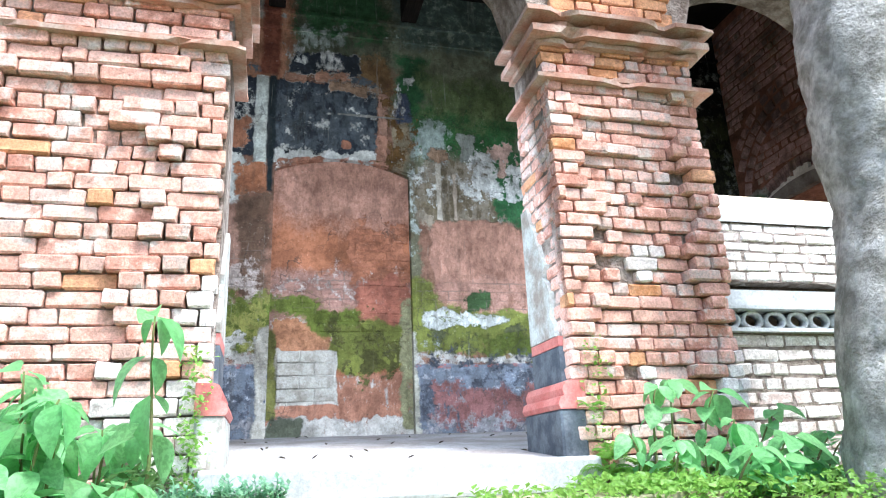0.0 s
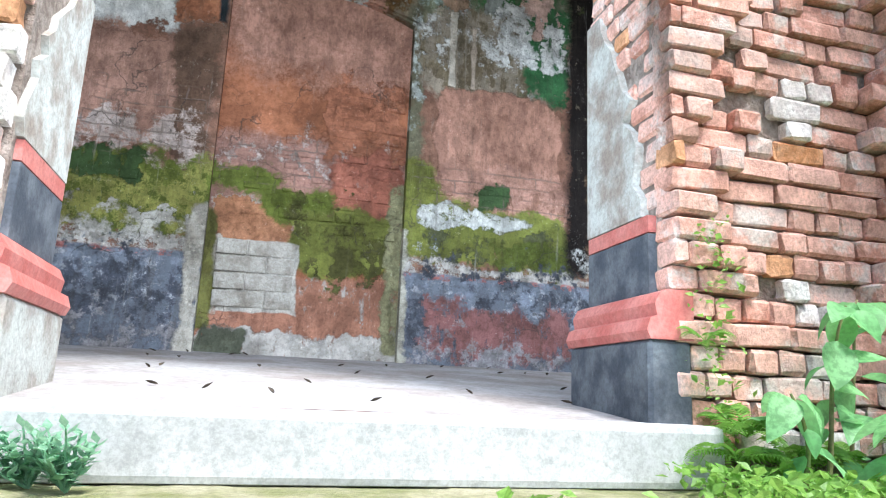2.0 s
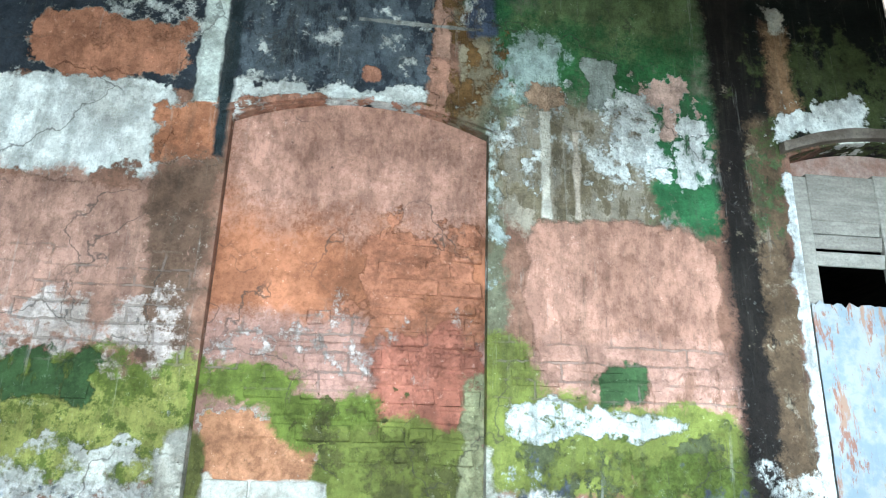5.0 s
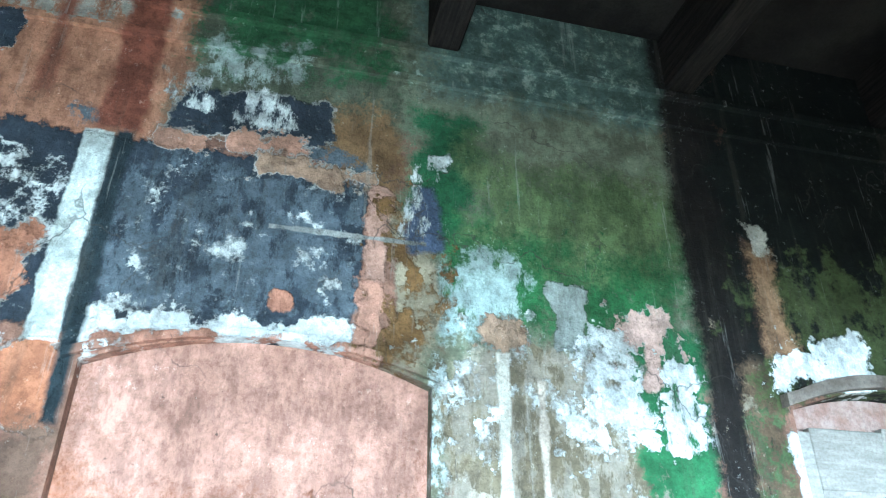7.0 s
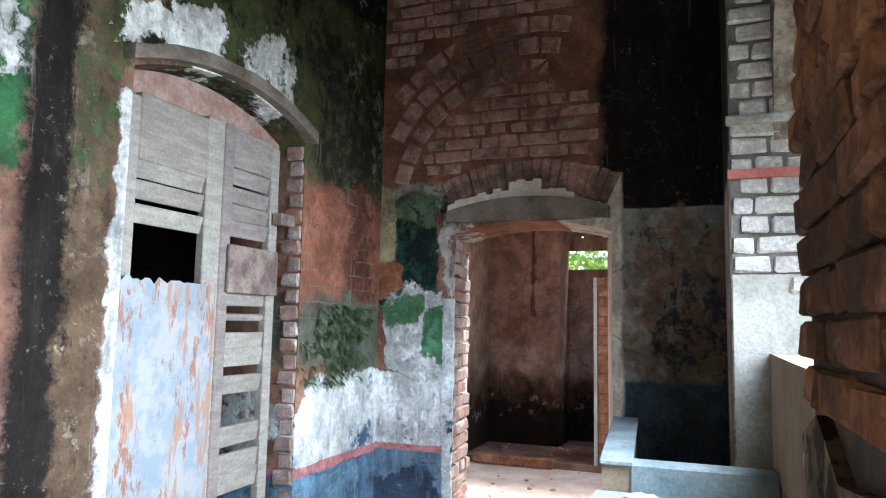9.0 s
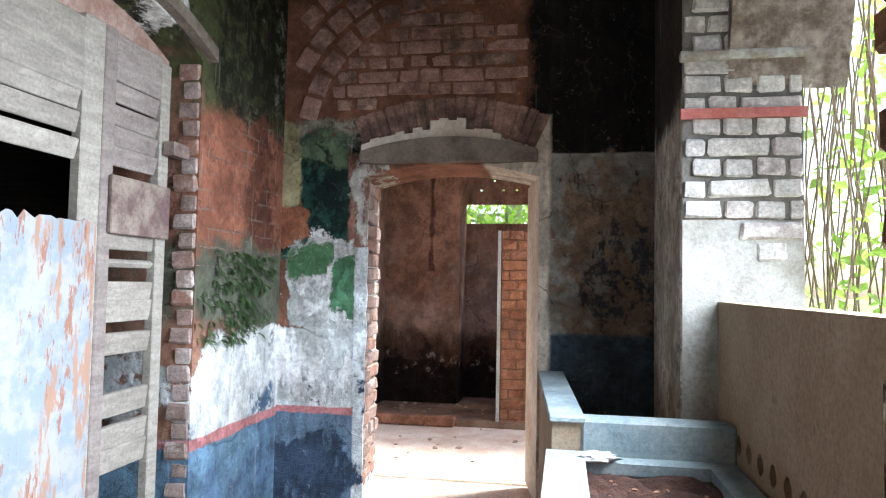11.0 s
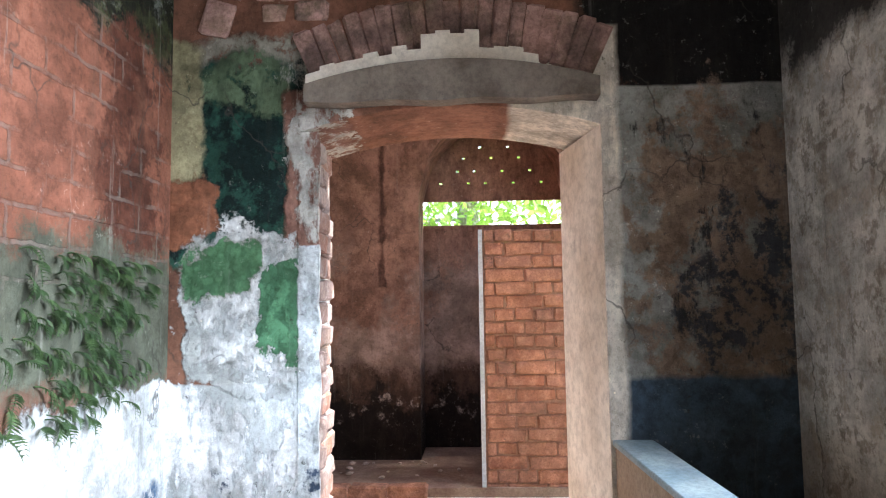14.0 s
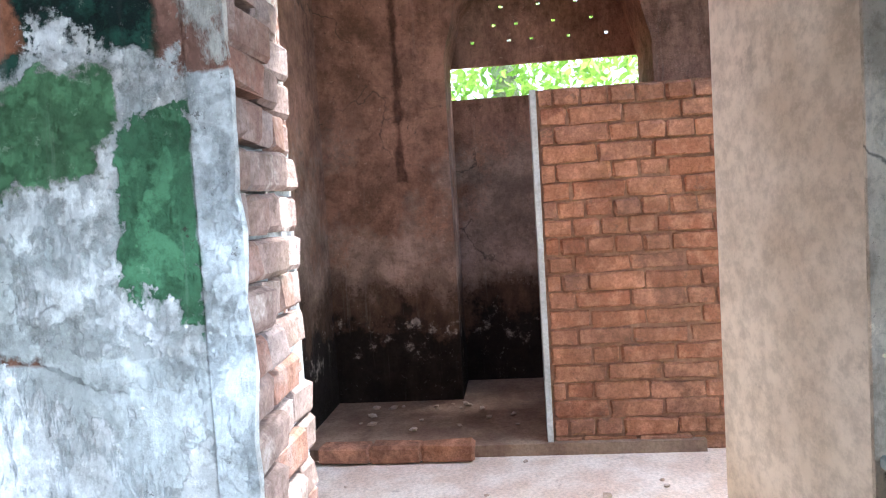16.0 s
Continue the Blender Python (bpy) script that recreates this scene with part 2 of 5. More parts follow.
m_back = patchwork("layered_plaster", (0.36, 0.19, 0.13), [
    # upper walls
    (-4, 0.3, 5.3, 7, 0.12, 0.08, (0.46, 0.22, 0.13), 1),
    (-4, 0.02, 6.02, 7, 0.12, 0.05, (0.4, 0.36, 0.3), 0.55),
    (-4, -0.5, 5.8, 6.0, 0.08, 0.02, INK, 1),
    (0.2, 1.5, 5.5, 7, 0.12, 0.2, (0.12, 0.13, 0.085), 1),
    (0.2, 0.75, 5.8, 6.1, 0.14, 0.06, (0.36, 0.4, 0.36), 0.5),
    (0.3, 1.2, 6.0, 7, 0.2, 0.2, (0.045, 0.11, 0.045), 0.7),
    (0.85, 1.35, 5.3, 5.75, 0.12, 0.1, (0.22, 0.13, 0.06), 1),
    (1.25, 2.75, 4.35, 7, 0.1, 0.2, (0.21, 0.22, 0.145), 1),
    (1.3, 2.75, 5.95, 7, 0.06, 0.2, (0.11, 0.15, 0.125), 1),
    (1.35, 2.75, 6.0, 7, 0.3, 0.1, (0.3, 0.34, 0.28), 0.25),
    (1.3, 1.6, 5.05, 5.8, 0.12, 0.15, (0.04, 0.12, 0.05), 0.9),
    (1.44, 2.62, 4.72, 5.35, 0.16, 0.25, (0.05, 0.15, 0.05), 1),
    (1.6, 2.6, 5.1, 5.6, 0.2, 0.3, (0.13, 0.17, 0.07), 0.7),
    (1.42, 1.8, 4.62, 5.05, 0.12, 0.08, (0.42, 0.5, 0.46), 0.65),
    (-3, 1.09, 4.55, 5.42, 0.05, 0.025, INK, 1),
    (-0.62, -0.12, 4.75, 5.3, 0.12, 0.02, WHITE, 0.38),
    (0.04, 1.06, 4.6, 5.4, 0.3, 0.1, (0.12, 0.14, 0.16), 0.5),
    (0.1, 0.95, 4.45, 5.3, 0.3, 0.02, WHITE, 0.22),
    (0.22, 0.9, 5.5, 5.75, 0.07, 0.025, INK, 1),
    (0.2, 0.75, 5.6, 5.85, 0.1, 0.02, WHITE, 0.3),
    (-0.08, 0.1, 5.45, 6.7, 0.02, 0.05, (0.22, 0.075, 0.045), 0.95),
    (-0.36, -0.3, 5.6, 6.7, 0.03, 0.06, (0.26, 0.1, 0.06), 0.8),
    (0.12, 0.75, 5.42, 5.52, 0.1, 0.02, (0.52, 0.28, 0.19), 1),
    (0.6, 1.12, 5.33, 5.42, 0.06, 0.03, (0.42, 0.27, 0.18), 1),
    (-3, -0.2, 4.05, 4.62, 0.1, 0.015, WHITE, 1),
    (0.05, 1.1, 4.52, 4.66, 0.09, 0.02, WHITE, 0.85),
    (0.1, 1.1, 4.5, 4.56, 0.05, 0.02, (0.5, 0.24, 0.16), 0.7),
    (-0.95, -0.16, 4.6, 4.98, 0.08, 0.015, (0.5, 0.22, 0.13), 1),
    (-0.3, 0.03, 4.15, 4.5, 0.07, 0.015, (0.46, 0.19, 0.1), 1),
    (-0.12, -0.0, 4.5, 5.44, 0.012, 0.015, (0.7, 0.73, 0.67), 0.95),
    (0.01, 0.07, 4.2, 5.45, 0.02, 0.03, (0.03, 0.04, 0.045), 1),
    (1.09, 1.2, 4.86, 5.36, 0.03, 0.015, (0.52, 0.3, 0.22), 1),
    (1.06, 1.18, 4.5, 4.88, 0.03, 0.015, (0.5, 0.26, 0.18), 1),
    (0.72, 0.82, 4.7, 4.8, 0.03, 0.012, (0.48, 0.22, 0.14), 1),
    (1.2, 1.4, 4.48, 5.2, 0.06, 0.04, (0.4, 0.33, 0.22), 1),
    (1.22, 1.4, 4.48, 5.2, 0.2, 0.04, (0.2, 0.11, 0.04), 0.55),
    (1.3, 1.42, 5.05, 5.4, 0.05, 0.04, (0.09, 0.11, 0.17), 0.8),
    (1.28, 1.4, 5.15, 5.45, 0.1, 0.02, WHITE, 0.3),
    (0.68, 1.36, 5.068, 5.088, 0.006, 0.01, (0.35, 0.34, 0.31), 0.75),
    (1.36, 1.44, 5.48, 5.56, 0.05, 0.015, WHITE, 0.6),
    (1.34, 1.5, 2.6, 4.6, 0.06, 0.05, (0.2, 0.19, 0.12), 1),
    (1.36, 1.46, 3.6, 4.6, 0.05, 0.02, (0.62, 0.68, 0.64), 0.4),
    # first bay, middle height
    (-4, 0.05, 3.25, 4.05, 0.12, 0.08, (0.42, 0.24, 0.18), 1),
    (-0.22, 0.06, 2.9, 4.2, 0.08, 0.1, (0.15, 0.09, 0.06), 0.8),
    (-4, 0.0, 2.95, 3.45, 0.12, 0.05, (0.6, 0.5, 0.45), 0.4),
    # right of the niche
    (1.45, 2.62, 3.9, 4.66, 0.06, 0.08, (0.4, 0.34, 0.26), 1),
    (1.45, 2.62, 3.9, 4.62, 0.3, 0.05, (0.2, 0.16, 0.1), 0.45),
    (1.5, 2.55, 4.15, 4.66, 0.3, 0.02, WHITE, 0.3),
    (1.52, 1.85, 4.6, 4.78, 0.1, 0.02, (0.46, 0.3, 0.2), 0.8),
    (1.67, 1.72, 4.0, 4.6, 0.012, 0.015, (0.68, 0.62, 0.52), 1),
    (1.84, 1.88, 4.0, 4.5, 0.012, 0.015, (0.6, 0.5, 0.4), 0.9),
    (1.93, 2.08, 4.62, 4.92, 0.07, 0.015, (0.34, 0.36, 0.32), 0.9),
    (2.3, 2.66, 4.0, 4.85, 0.1, 0.06, (0.05, 0.16, 0.06), 0.95),
    (2.24, 2.5, 4.68, 4.85, 0.11, 0.015, (0.66, 0.44, 0.36), 1),
    (2.34, 2.46, 4.5, 4.7, 0.04, 0.015, (0.66, 0.44, 0.36), 1),
    (2.42, 2.62, 4.25, 4.62, 0.12, 0.015, WHITE, 0.6),
    (2.05, 2.3, 4.3, 4.72, 0.14, 0.015, WHITE, 0.55),
    (1.58, 2.58, 3.2, 4.0, 0.045, 0.025, (0.5, 0.27, 0.195), 1),
    (1.44, 2.7, 2.95, 3.4, 0.1, 0.06, PINKB, 0.6),
    # moss belt
    (-4, 0.1, 2.66, 3.2, 0.1, 0.08, MOSS, 0.95),
    (-4, 0.05, 2.7, 3.1, 0.2, 0.05, (0.26, 0.26, 0.07), 0.5),
    (-0.75, -0.35, 3.02, 3.2, 0.1, 0.03, (0.05, 0.09, 0.03), 0.62),
    (-4, 0.1, 2.6, 2.85, 0.12, 0.03, (0.5, 0.48, 0.42), 0.45),
    (1.37, 1.62, 2.7, 3.42, 0.07, 0.05, MOSSY, 1),
    (1.4, 2.66, 2.64, 3.08, 0.08, 0.05, MOSSY, 0.85),
    (1.6, 2.7, 2.62, 2.95, 0.2, 0.03, (0.1, 0.11, 0.05), 0.4),
    (1.48, 2.4, 2.93, 3.05, 0.06, 0.02, (0.62, 0.63, 0.58), 0.62),
    (1.95, 2.2, 3.08, 3.28, 0.07, 0.03, (0.06, 0.11, 0.04), 0.85),
    (2.05, 2.62, 2.66, 2.84, 0.12, 0.03, (0.12, 0.15, 0.03), 0.7),
    # dado
    (-4, 2.95, 2.55, 2.66, 0.06, 0.03, (0.6, 0.57, 0.52), 0.55),
    (-4, 3.0, 1.5, 2.57, 0.015, 0.02, BLUE, 1),
    (-4, 3.0, 1.5, 2.48, 0.4, 0.2, NAVY, 0.5),
    (-4, 3.0, 2.2, 2.56, 0.3, 0.05, (0.42, 0.44, 0.47), 0.22),
    (1.6, 2.7, 2.0, 2.35, 0.14, 0.08, (0.26, 0.12, 0.11), 0.62),
    (-4, 3.0, 1.5, 2.1, 0.2, 0.1, (0.3, 0.29, 0.3), 0.4),
    (-4, 3.0, 2.535, 2.575, 0.015, 0.02, ROSE, 0.3),
    (-0.02, 0.1, 1.9, 2.9, 0.03, 0.03, (0.5, 0.47, 0.4), 0.8),
    (1.3, 1.43, 1.9, 2.9, 0.03, 0.03, (0.46, 0.44, 0.36), 0.8),
    # dark stained pilaster strip
    (2.63, 3.0, 2.62, 7, 0.03, 0.1, (0.016, 0.012, 0.01), 1),
    (2.82, 3.0, 2.6, 4.7, 0.05, 0.06, (0.13, 0.085, 0.05), 0.75),
    (2.8, 3.0, 2.6, 4.8, 0.2, 0.02, (0.34, 0.28, 0.2), 0.22),
    (2.84, 3.0, 4.0, 4.45, 0.1, 0.06, (0.07, 0.1, 0.04), 0.4),
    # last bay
    # upper wall of this bay near black: its shade is put into the colour
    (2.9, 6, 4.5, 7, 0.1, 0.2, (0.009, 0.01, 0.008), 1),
    (3.0, 4.3, 4.55, 5.2, 0.3, 0.2, (0.07, 0.085, 0.03), 0.6),
    (3.0, 3.15, 4.7, 5.3, 0.05, 0.08, (0.34, 0.2, 0.11), 0.8),
    (3.02, 3.16, 5.25, 5.4, 0.05, 0.02, (0.55, 0.5, 0.42), 0.7),
    (3.05, 3.55, 4.6, 4.8, 0.12, 0.03, WHITE, 0.75),
    (3.75, 4.15, 4.6, 4.95, 0.14, 0.03, WHITE, 0.6),
    (4.2, 5.3, 4.2, 5.4, 0.08, 0.15, (0.075, 0.085, 0.035), 1),
    (4.75, 5.3, 4.2, 6, 0.15, 0.1, (0.34, 0.36, 0.32), 0.3),
    (4.27, 5.3, 4.2, 5.2, 0.3, 0.1, (0.02, 0.02, 0.012), 0.5),
    (4.27, 5.3, 3.3, 4.3, 0.06, 0.08, (0.33, 0.13, 0.08), 1),
    (4.75, 5.1, 3.3, 4.3, 0.12, 0.1, (0.14, 0.05, 0.03), 0.7),
    (4.27, 5.3, 3.2, 3.65, 0.1, 0.1, (0.13, 0.14, 0.1), 0.9),
    (4.27, 5.3, 2.68, 3.2, 0.05, 0.02, (0.74, 0.77, 0.76), 1),
    (4.2, 5.3, 2.0, 2.73, 0.01, 0.02, (0.17, 0.3, 0.42), 1),
    (4.2, 5.3, 2.0, 2.6, 0.4, 0.2, (0.1, 0.17, 0.27), 0.5),
    (4.2, 5.3, 2.685, 2.735, 0.008, 0.012, (0.6, 0.25, 0.25), 0.9),
    (3.0, 3.1, 2.2, 4.35, 0.03, 0.02, (0.7, 0.7, 0.68), 0.85),
    (2.75, 3.05, 2.6, 2.78, 0.08, 0.05, (0.66, 0.66, 0.62), 0.5),
], "x", bricks=[(-4, 0.0, 3.2, 3.7, 0.6), (1.45, 2.6, 3.05, 3.4, 0.6), (4.27, 5.2, 3.5, 4.3, 0.5)])

m_niche = patchwork("niche_plaster", (0.52, 0.21, 0.11), [
    (0.0, 1.5, 3.9, 4.7, 0.1, 0.3, (0.5, 0.27, 0.2), 1),
    (0.0, 1.5, 2.7, 3.45, 0.06, 0.1, (0.42, 0.235, 0.185), 1),
    (0.78, 1.35, 3.3, 3.9, 0.12, 0.03, (0.46, 0.19, 0.11), 0.7),
    (0.1, 1.3, 3.2, 3.45, 0.15, 0.03, (0.6, 0.5, 0.45), 0.3),
    (0.85, 1.4, 2.9, 3.4, 0.1, 0.04, (0.4, 0.15, 0.1), 0.8),
    (0.1, 0.66, 2.62, 3.0, 0.06, 0.03, (0.5, 0.24, 0.13), 1),
    (0.0, 1.5, 1.9, 2.5, 0.05, 0.06, (0.42, 0.2, 0.13), 1),
    (0.7, 1.35, 2.2, 2.45, 0.12, 0.02, (0.6, 0.55, 0.5), 0.25),
    (0.0, 0.55, 3.02, 3.2, 0.06, 0.05, MOSS, 0.9),
    (0.4, 0.9, 2.82, 3.08, 0.07, 0.05, MOSS, 0.9),
    (0.62, 1.4, 2.5, 2.95, 0.07, 0.05, MOSSY, 1),
    (0.6, 1.4, 2.5, 2.95, 0.25, 0.03, (0.1, 0.1, 0.03), 0.42),
    (0.2, 0.7, 2.22, 2.7, 0.02, 0.015, (0.56, 0.53, 0.47), 1),
    (0.0, 1.5, 1.8, 2.12, 0.08, 0.03, (0.56, 0.53, 0.48), 0.75),
    (0.08, 0.2, 2.2, 2.75, 0.04, 0.02, (0.55, 0.5, 0.42), 0.7),
    (0.05, 0.16, 2.1, 2.9, 0.04, 0.03, (0.2, 0.2, 0.06), 0.8),
    (0.05, 0.38, 1.8, 2.12, 0.07, 0.04, (0.12, 0.13, 0.09), 0.85),
    (1.28, 1.42, 2.0, 3.2, 0.04, 0.03, (0.3, 0.29, 0.16), 0.7),
], "x", bricks=[(0.05, 0.8, 3.1, 3.45, 0.7)], streak=0.25)

m_end = patchwork("end_wall_plaster", (0.3, 0.14, 0.09), [
    (5.85, 6.5, 4.12, 4.4, 0.06, 0.04, (0.34, 0.32, 0.26), 0.6),
    (5.9, 6.5, 3.62, 4.3, 0.05, 0.04, DEEP, 1),
    (5.95, 6.4, 3.66, 4.2, 0.2, 0.1, (0.008, 0.02, 0.018), 0.5),
    (6.0, 6.35, 4.12, 4.32, 0.08, 0.03, (0.13, 0.19, 0.11), 0.6),
    (6.29, 6.5, 3.8, 4.4, 0.03, 0.03, (0.42, 0.38, 0.22), 0.9),
    (6.22, 6.5, 3.68, 3.9, 0.04, 0.02, (0.32, 0.13, 0.07), 1),
    (5.8, 5.98, 3.6, 4.2, 0.03, 0.02, (0.38, 0.2, 0.15), 1),
    (5.8, 5.96, 3.7, 4.25, 0.1, 0.015, (0.68, 0.66, 0.6), 0.4),
    (5.9, 6.34, 3.15, 3.71, 0.03, 0.015, (0.66, 0.69, 0.67), 1),
    (5.93, 6.3, 3.15, 3.68, 0.2, 0.02, (0.85, 0.86, 0.84), 0.45),
    (6.09, 6.29, 3.5, 3.65, 0.07, 0.008, (0.12, 0.27, 0.13), 1),
    (5.92, 6.06, 3.24, 3.62, 0.045, 0.008, (0.1, 0.25, 0.13), 1),
    (5.9, 6.5, 2.7, 3.19, 0.008, 0.01, (0.76, 0.8, 0.79), 1),
    (5.93, 6.5, 2.75, 3.19, 0.2, 0.02, (0.88, 0.89, 0.87), 0.55),
    (5.85, 5.935, 2.2, 3.66, 0.012, 0.01, (0.76, 0.81, 0.82), 1),
    (5.93, 6.5, 2.0, 2.73, 0.008, 0.015, (0.16, 0.24, 0.33), 1),
    (5.93, 6.5, 2.1, 2.66, 0.3, 0.1, (0.05, 0.075, 0.12), 0.65),
    (5.93, 6.5, 2.705, 2.745, 0.008, 0.012, (0.6, 0.25, 0.25), 0.75),
    # upper corner painted near black, where little daylight reaches
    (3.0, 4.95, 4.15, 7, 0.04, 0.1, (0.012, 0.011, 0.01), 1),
    # the plastered corner beside the cistern
    (3.0, 4.89, 2.0, 4.19, 0.006, 0.012, (0.3, 0.3, 0.265), 1),
    (3.0, 4.75, 3.1, 4.1, 0.2, 0.12, (0.24, 0.17, 0.12), 0.6),
    (3.0, 4.6, 3.2, 3.9, 0.25, 0.1, (0.05, 0.052, 0.058), 0.42),
    (3.0, 4.86, 3.1, 4.1, 0.4, 0.02, (0.04, 0.04, 0.04), 0.14),
    (3.0, 4.89, 2.0, 3.2, 0.01, 0.03, (0.06, 0.09, 0.12), 1),
    (4.83, 5.2, 2.1, 4.4, 0.01, 0.03, (0.72, 0.65, 0.54), 1),
], "y", streak=0.4)

m_inner = patchwork("inner_pier_plaster", (0.74, 0.7, 0.62), [
    (4.3, 5.3, 2.0, 6.8, 0.2, 0.15, (0.42, 0.37, 0.3), 0.35),
    # upper part darkened in the colour to match the unlit corner
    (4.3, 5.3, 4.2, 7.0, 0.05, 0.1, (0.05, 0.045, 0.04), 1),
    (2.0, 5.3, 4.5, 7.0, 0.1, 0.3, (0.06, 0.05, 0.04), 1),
    (-4, 2.75, 3.3, 7.0, 0.1, 0.1, (0.2, 0.1, 0.055), 1),
    (-4, 2.75, 1.5, 3.3, 0.08, 0.05, (0.3, 0.24, 0.16), 1),
    (-4, 2.75, 1.5, 3.3, 0.4, 0.15, (0.06, 0.04, 0.03), 0.6),
], "x")
m_brick = brick_material("facade_brick", [(0.56, 0.27, 0.2), (0.64, 0.38, 0.3), (0.64, 0.5, 0.44)], 0.42)
m_brick_orange = brick_material("orange_brick", [(0.56, 0.25, 0.11), (0.6, 0.32, 0.17), (0.6, 0.3, 0.2)], 0.12)
m_brick_white = brick_material("limewashed_brick", [(0.46, 0.45, 0.43), (0.52, 0.51, 0.48), (0.42, 0.38, 0.36)], 0.1)
m_brick_pale = brick_material("pale_brick", [(0.68, 0.6, 0.56), (0.76, 0.71, 0.67), (0.64, 0.5, 0.45)], 0.5, moss=0.12)
m_brick_brown = brick_material("brown_brick", [(0.24, 0.11, 0.06), (0.32, 0.15, 0.07), (0.2, 0.11, 0.08)], 0.05, dark=0.7)
m_brick_arch = brick_material("arch_brick", [(0.34, 0.19, 0.155), (0.42, 0.25, 0.21), (0.22, 0.15, 0.12)], 0.1, moss=0.4, dark=0.72)
m_brick_room = brick_material("partition_brick", [(0.34, 0.14, 0.08), (0.39, 0.18, 0.105), (0.3, 0.15, 0.1)], 0.03, dark=0.35)
m_brick_jamb = brick_material("jamb_brick", [(0.3, 0.16, 0.12), (0.26, 0.19, 0.165), (0.38, 0.31, 0.29)], 0.28, moss=0.2, dark=0.25)
m_mortar = plain("lime_mortar", (0.2, 0.15, 0.12), (0.5, 0.43, 0.37), 11, bump=1.0, dist=0.03, fine=40.0)
m_mossbrick = plain("mossy_riser_stone", (0.2, 0.21, 0.1), (0.4, 0.38, 0.3), 12, 0.95, 0.9, 0.015, per=0.4)
m_mortar_grey = plain("grey_open_joint", (0.12, 0.115, 0.1), (0.2, 0.19, 0.17), 9, bump=0.7, dist=0.01)
m_mortar_dark = plain("dark_brown_mortar", (0.06, 0.05, 0.04), (0.14, 0.1, 0.08), 6, bump=0.7, dist=0.01)
m_mortar_red = plain("earth_mortar", (0.2, 0.1, 0.065), (0.3, 0.17, 0.11), 9, bump=0.7, dist=0.01)
m_lime = plain("flaking_limewash", (0.48, 0.5, 0.46), (0.27, 0.23, 0.19), 7, bump=0.8)
m_flank = plain("limewashed_flank", (0.4, 0.4, 0.37), (0.27, 0.26, 0.22), 4, bump=0.8)
m_redpaint = plain("red_oxide_paint", (0.42, 0.12, 0.1), (0.5, 0.2, 0.17), 8, 0.6, 0.3)
m_blackpaint = plain("black_dado_paint", (0.05, 0.06, 0.075), (0.13, 0.145, 0.16), 9, 0.7, 0.3)
m_cement = plain("worn_cement", (0.37, 0.365, 0.365), (0.25, 0.22, 0.205), 2.6, 0.85, 0.5, fine=30.0)
m_cement_white = plain("pale_cement", (0.58, 0.61, 0.61), (0.44, 0.46, 0.46), 4, 0.8, 0.3)
m_bluecem = plain("blue_grey_cement", (0.2, 0.27, 0.3), (0.34, 0.4, 0.4), 4, 0.75, 0.4)
m_paleblue = plain("pale_blue_cement", (0.4, 0.46, 0.48), (0.3, 0.35, 0.37), 5, 0.75, 0.4)
m_mortar_pink = plain("pink_brick_filling", (0.3, 0.17, 0.13), (0.42, 0.3, 0.25), 9, bump=0.7, dist=0.01)
m_cream = plain("cream_plaster", (0.78, 0.72, 0.62), (0.55, 0.47, 0.37), 2.2, 0.9, 0.4, fine=24.0)
m_browncem = plain("brown_cement_render", (0.28, 0.2, 0.13), (0.36, 0.28, 0.2), 3, 0.85, 0.3)
m_capstone = plain("weathered_moulding", (0.46, 0.24, 0.17), (0.5, 0.4, 0.33), 6, 0.9, 0.6)
m_hood = plain("grey_lintel_plaster", (0.22, 0.18, 0.145), (0.11, 0.085, 0.065), 6, 0.9, 0.5)
m_earth = plain("damp_red_earth", (0.045, 0.022, 0.017), (0.085, 0.042, 0.03), 10, 0.95, 1.0, 0.02)
m_sand = plain("dry_sandy_floor", (0.7, 0.55, 0.45), (0.86, 0.78, 0.7), 4, 0.95, 0.6, 0.01)
m_darksand = plain("dusty_brown_floor", (0.2, 0.12, 0.085), (0.34, 0.24, 0.17), 4, 0.95, 0.6, 0.01)
m_ground = plain("ground_soil_and_grass", (0.09, 0.12, 0.04), (0.2, 0.17, 0.1), 2.5, 0.95, 1.0, 0.03)
m_mossstep = plain("mossy_step_stone", (0.2, 0.22, 0.09), (0.42, 0.4, 0.28), 5, 0.95, 0.8, 0.015)
m_ceiling = plain("near_black_ceiling", (0.012, 0.01, 0.009), (0.028, 0.024, 0.02), 2, 0.95, 0.5, spec=0.05)
m_beam = plain("black_timber_and_room", (0.012, 0.01, 0.009), (0.028, 0.022, 0.018), 4, 0.8, 0.5, stretch=(12, 1, 12), spec=0.05)
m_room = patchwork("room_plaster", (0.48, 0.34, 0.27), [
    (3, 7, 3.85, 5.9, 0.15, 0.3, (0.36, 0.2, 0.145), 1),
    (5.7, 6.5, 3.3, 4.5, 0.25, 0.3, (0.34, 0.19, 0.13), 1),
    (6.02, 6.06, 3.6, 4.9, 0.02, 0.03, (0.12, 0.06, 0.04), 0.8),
    # the recess's shade painted in: walls go near black towards the floor
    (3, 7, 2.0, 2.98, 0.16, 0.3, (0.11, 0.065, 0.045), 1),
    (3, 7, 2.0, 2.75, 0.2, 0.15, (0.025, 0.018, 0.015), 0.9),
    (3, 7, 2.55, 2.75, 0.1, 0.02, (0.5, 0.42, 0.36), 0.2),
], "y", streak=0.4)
m_shutter = plain("weathered_grey_timber", (0.26, 0.235, 0.2), (0.36, 0.33, 0.28), 4, 0.85, 0.5, stretch=(1.5, 1.5, 7), per=0.3)
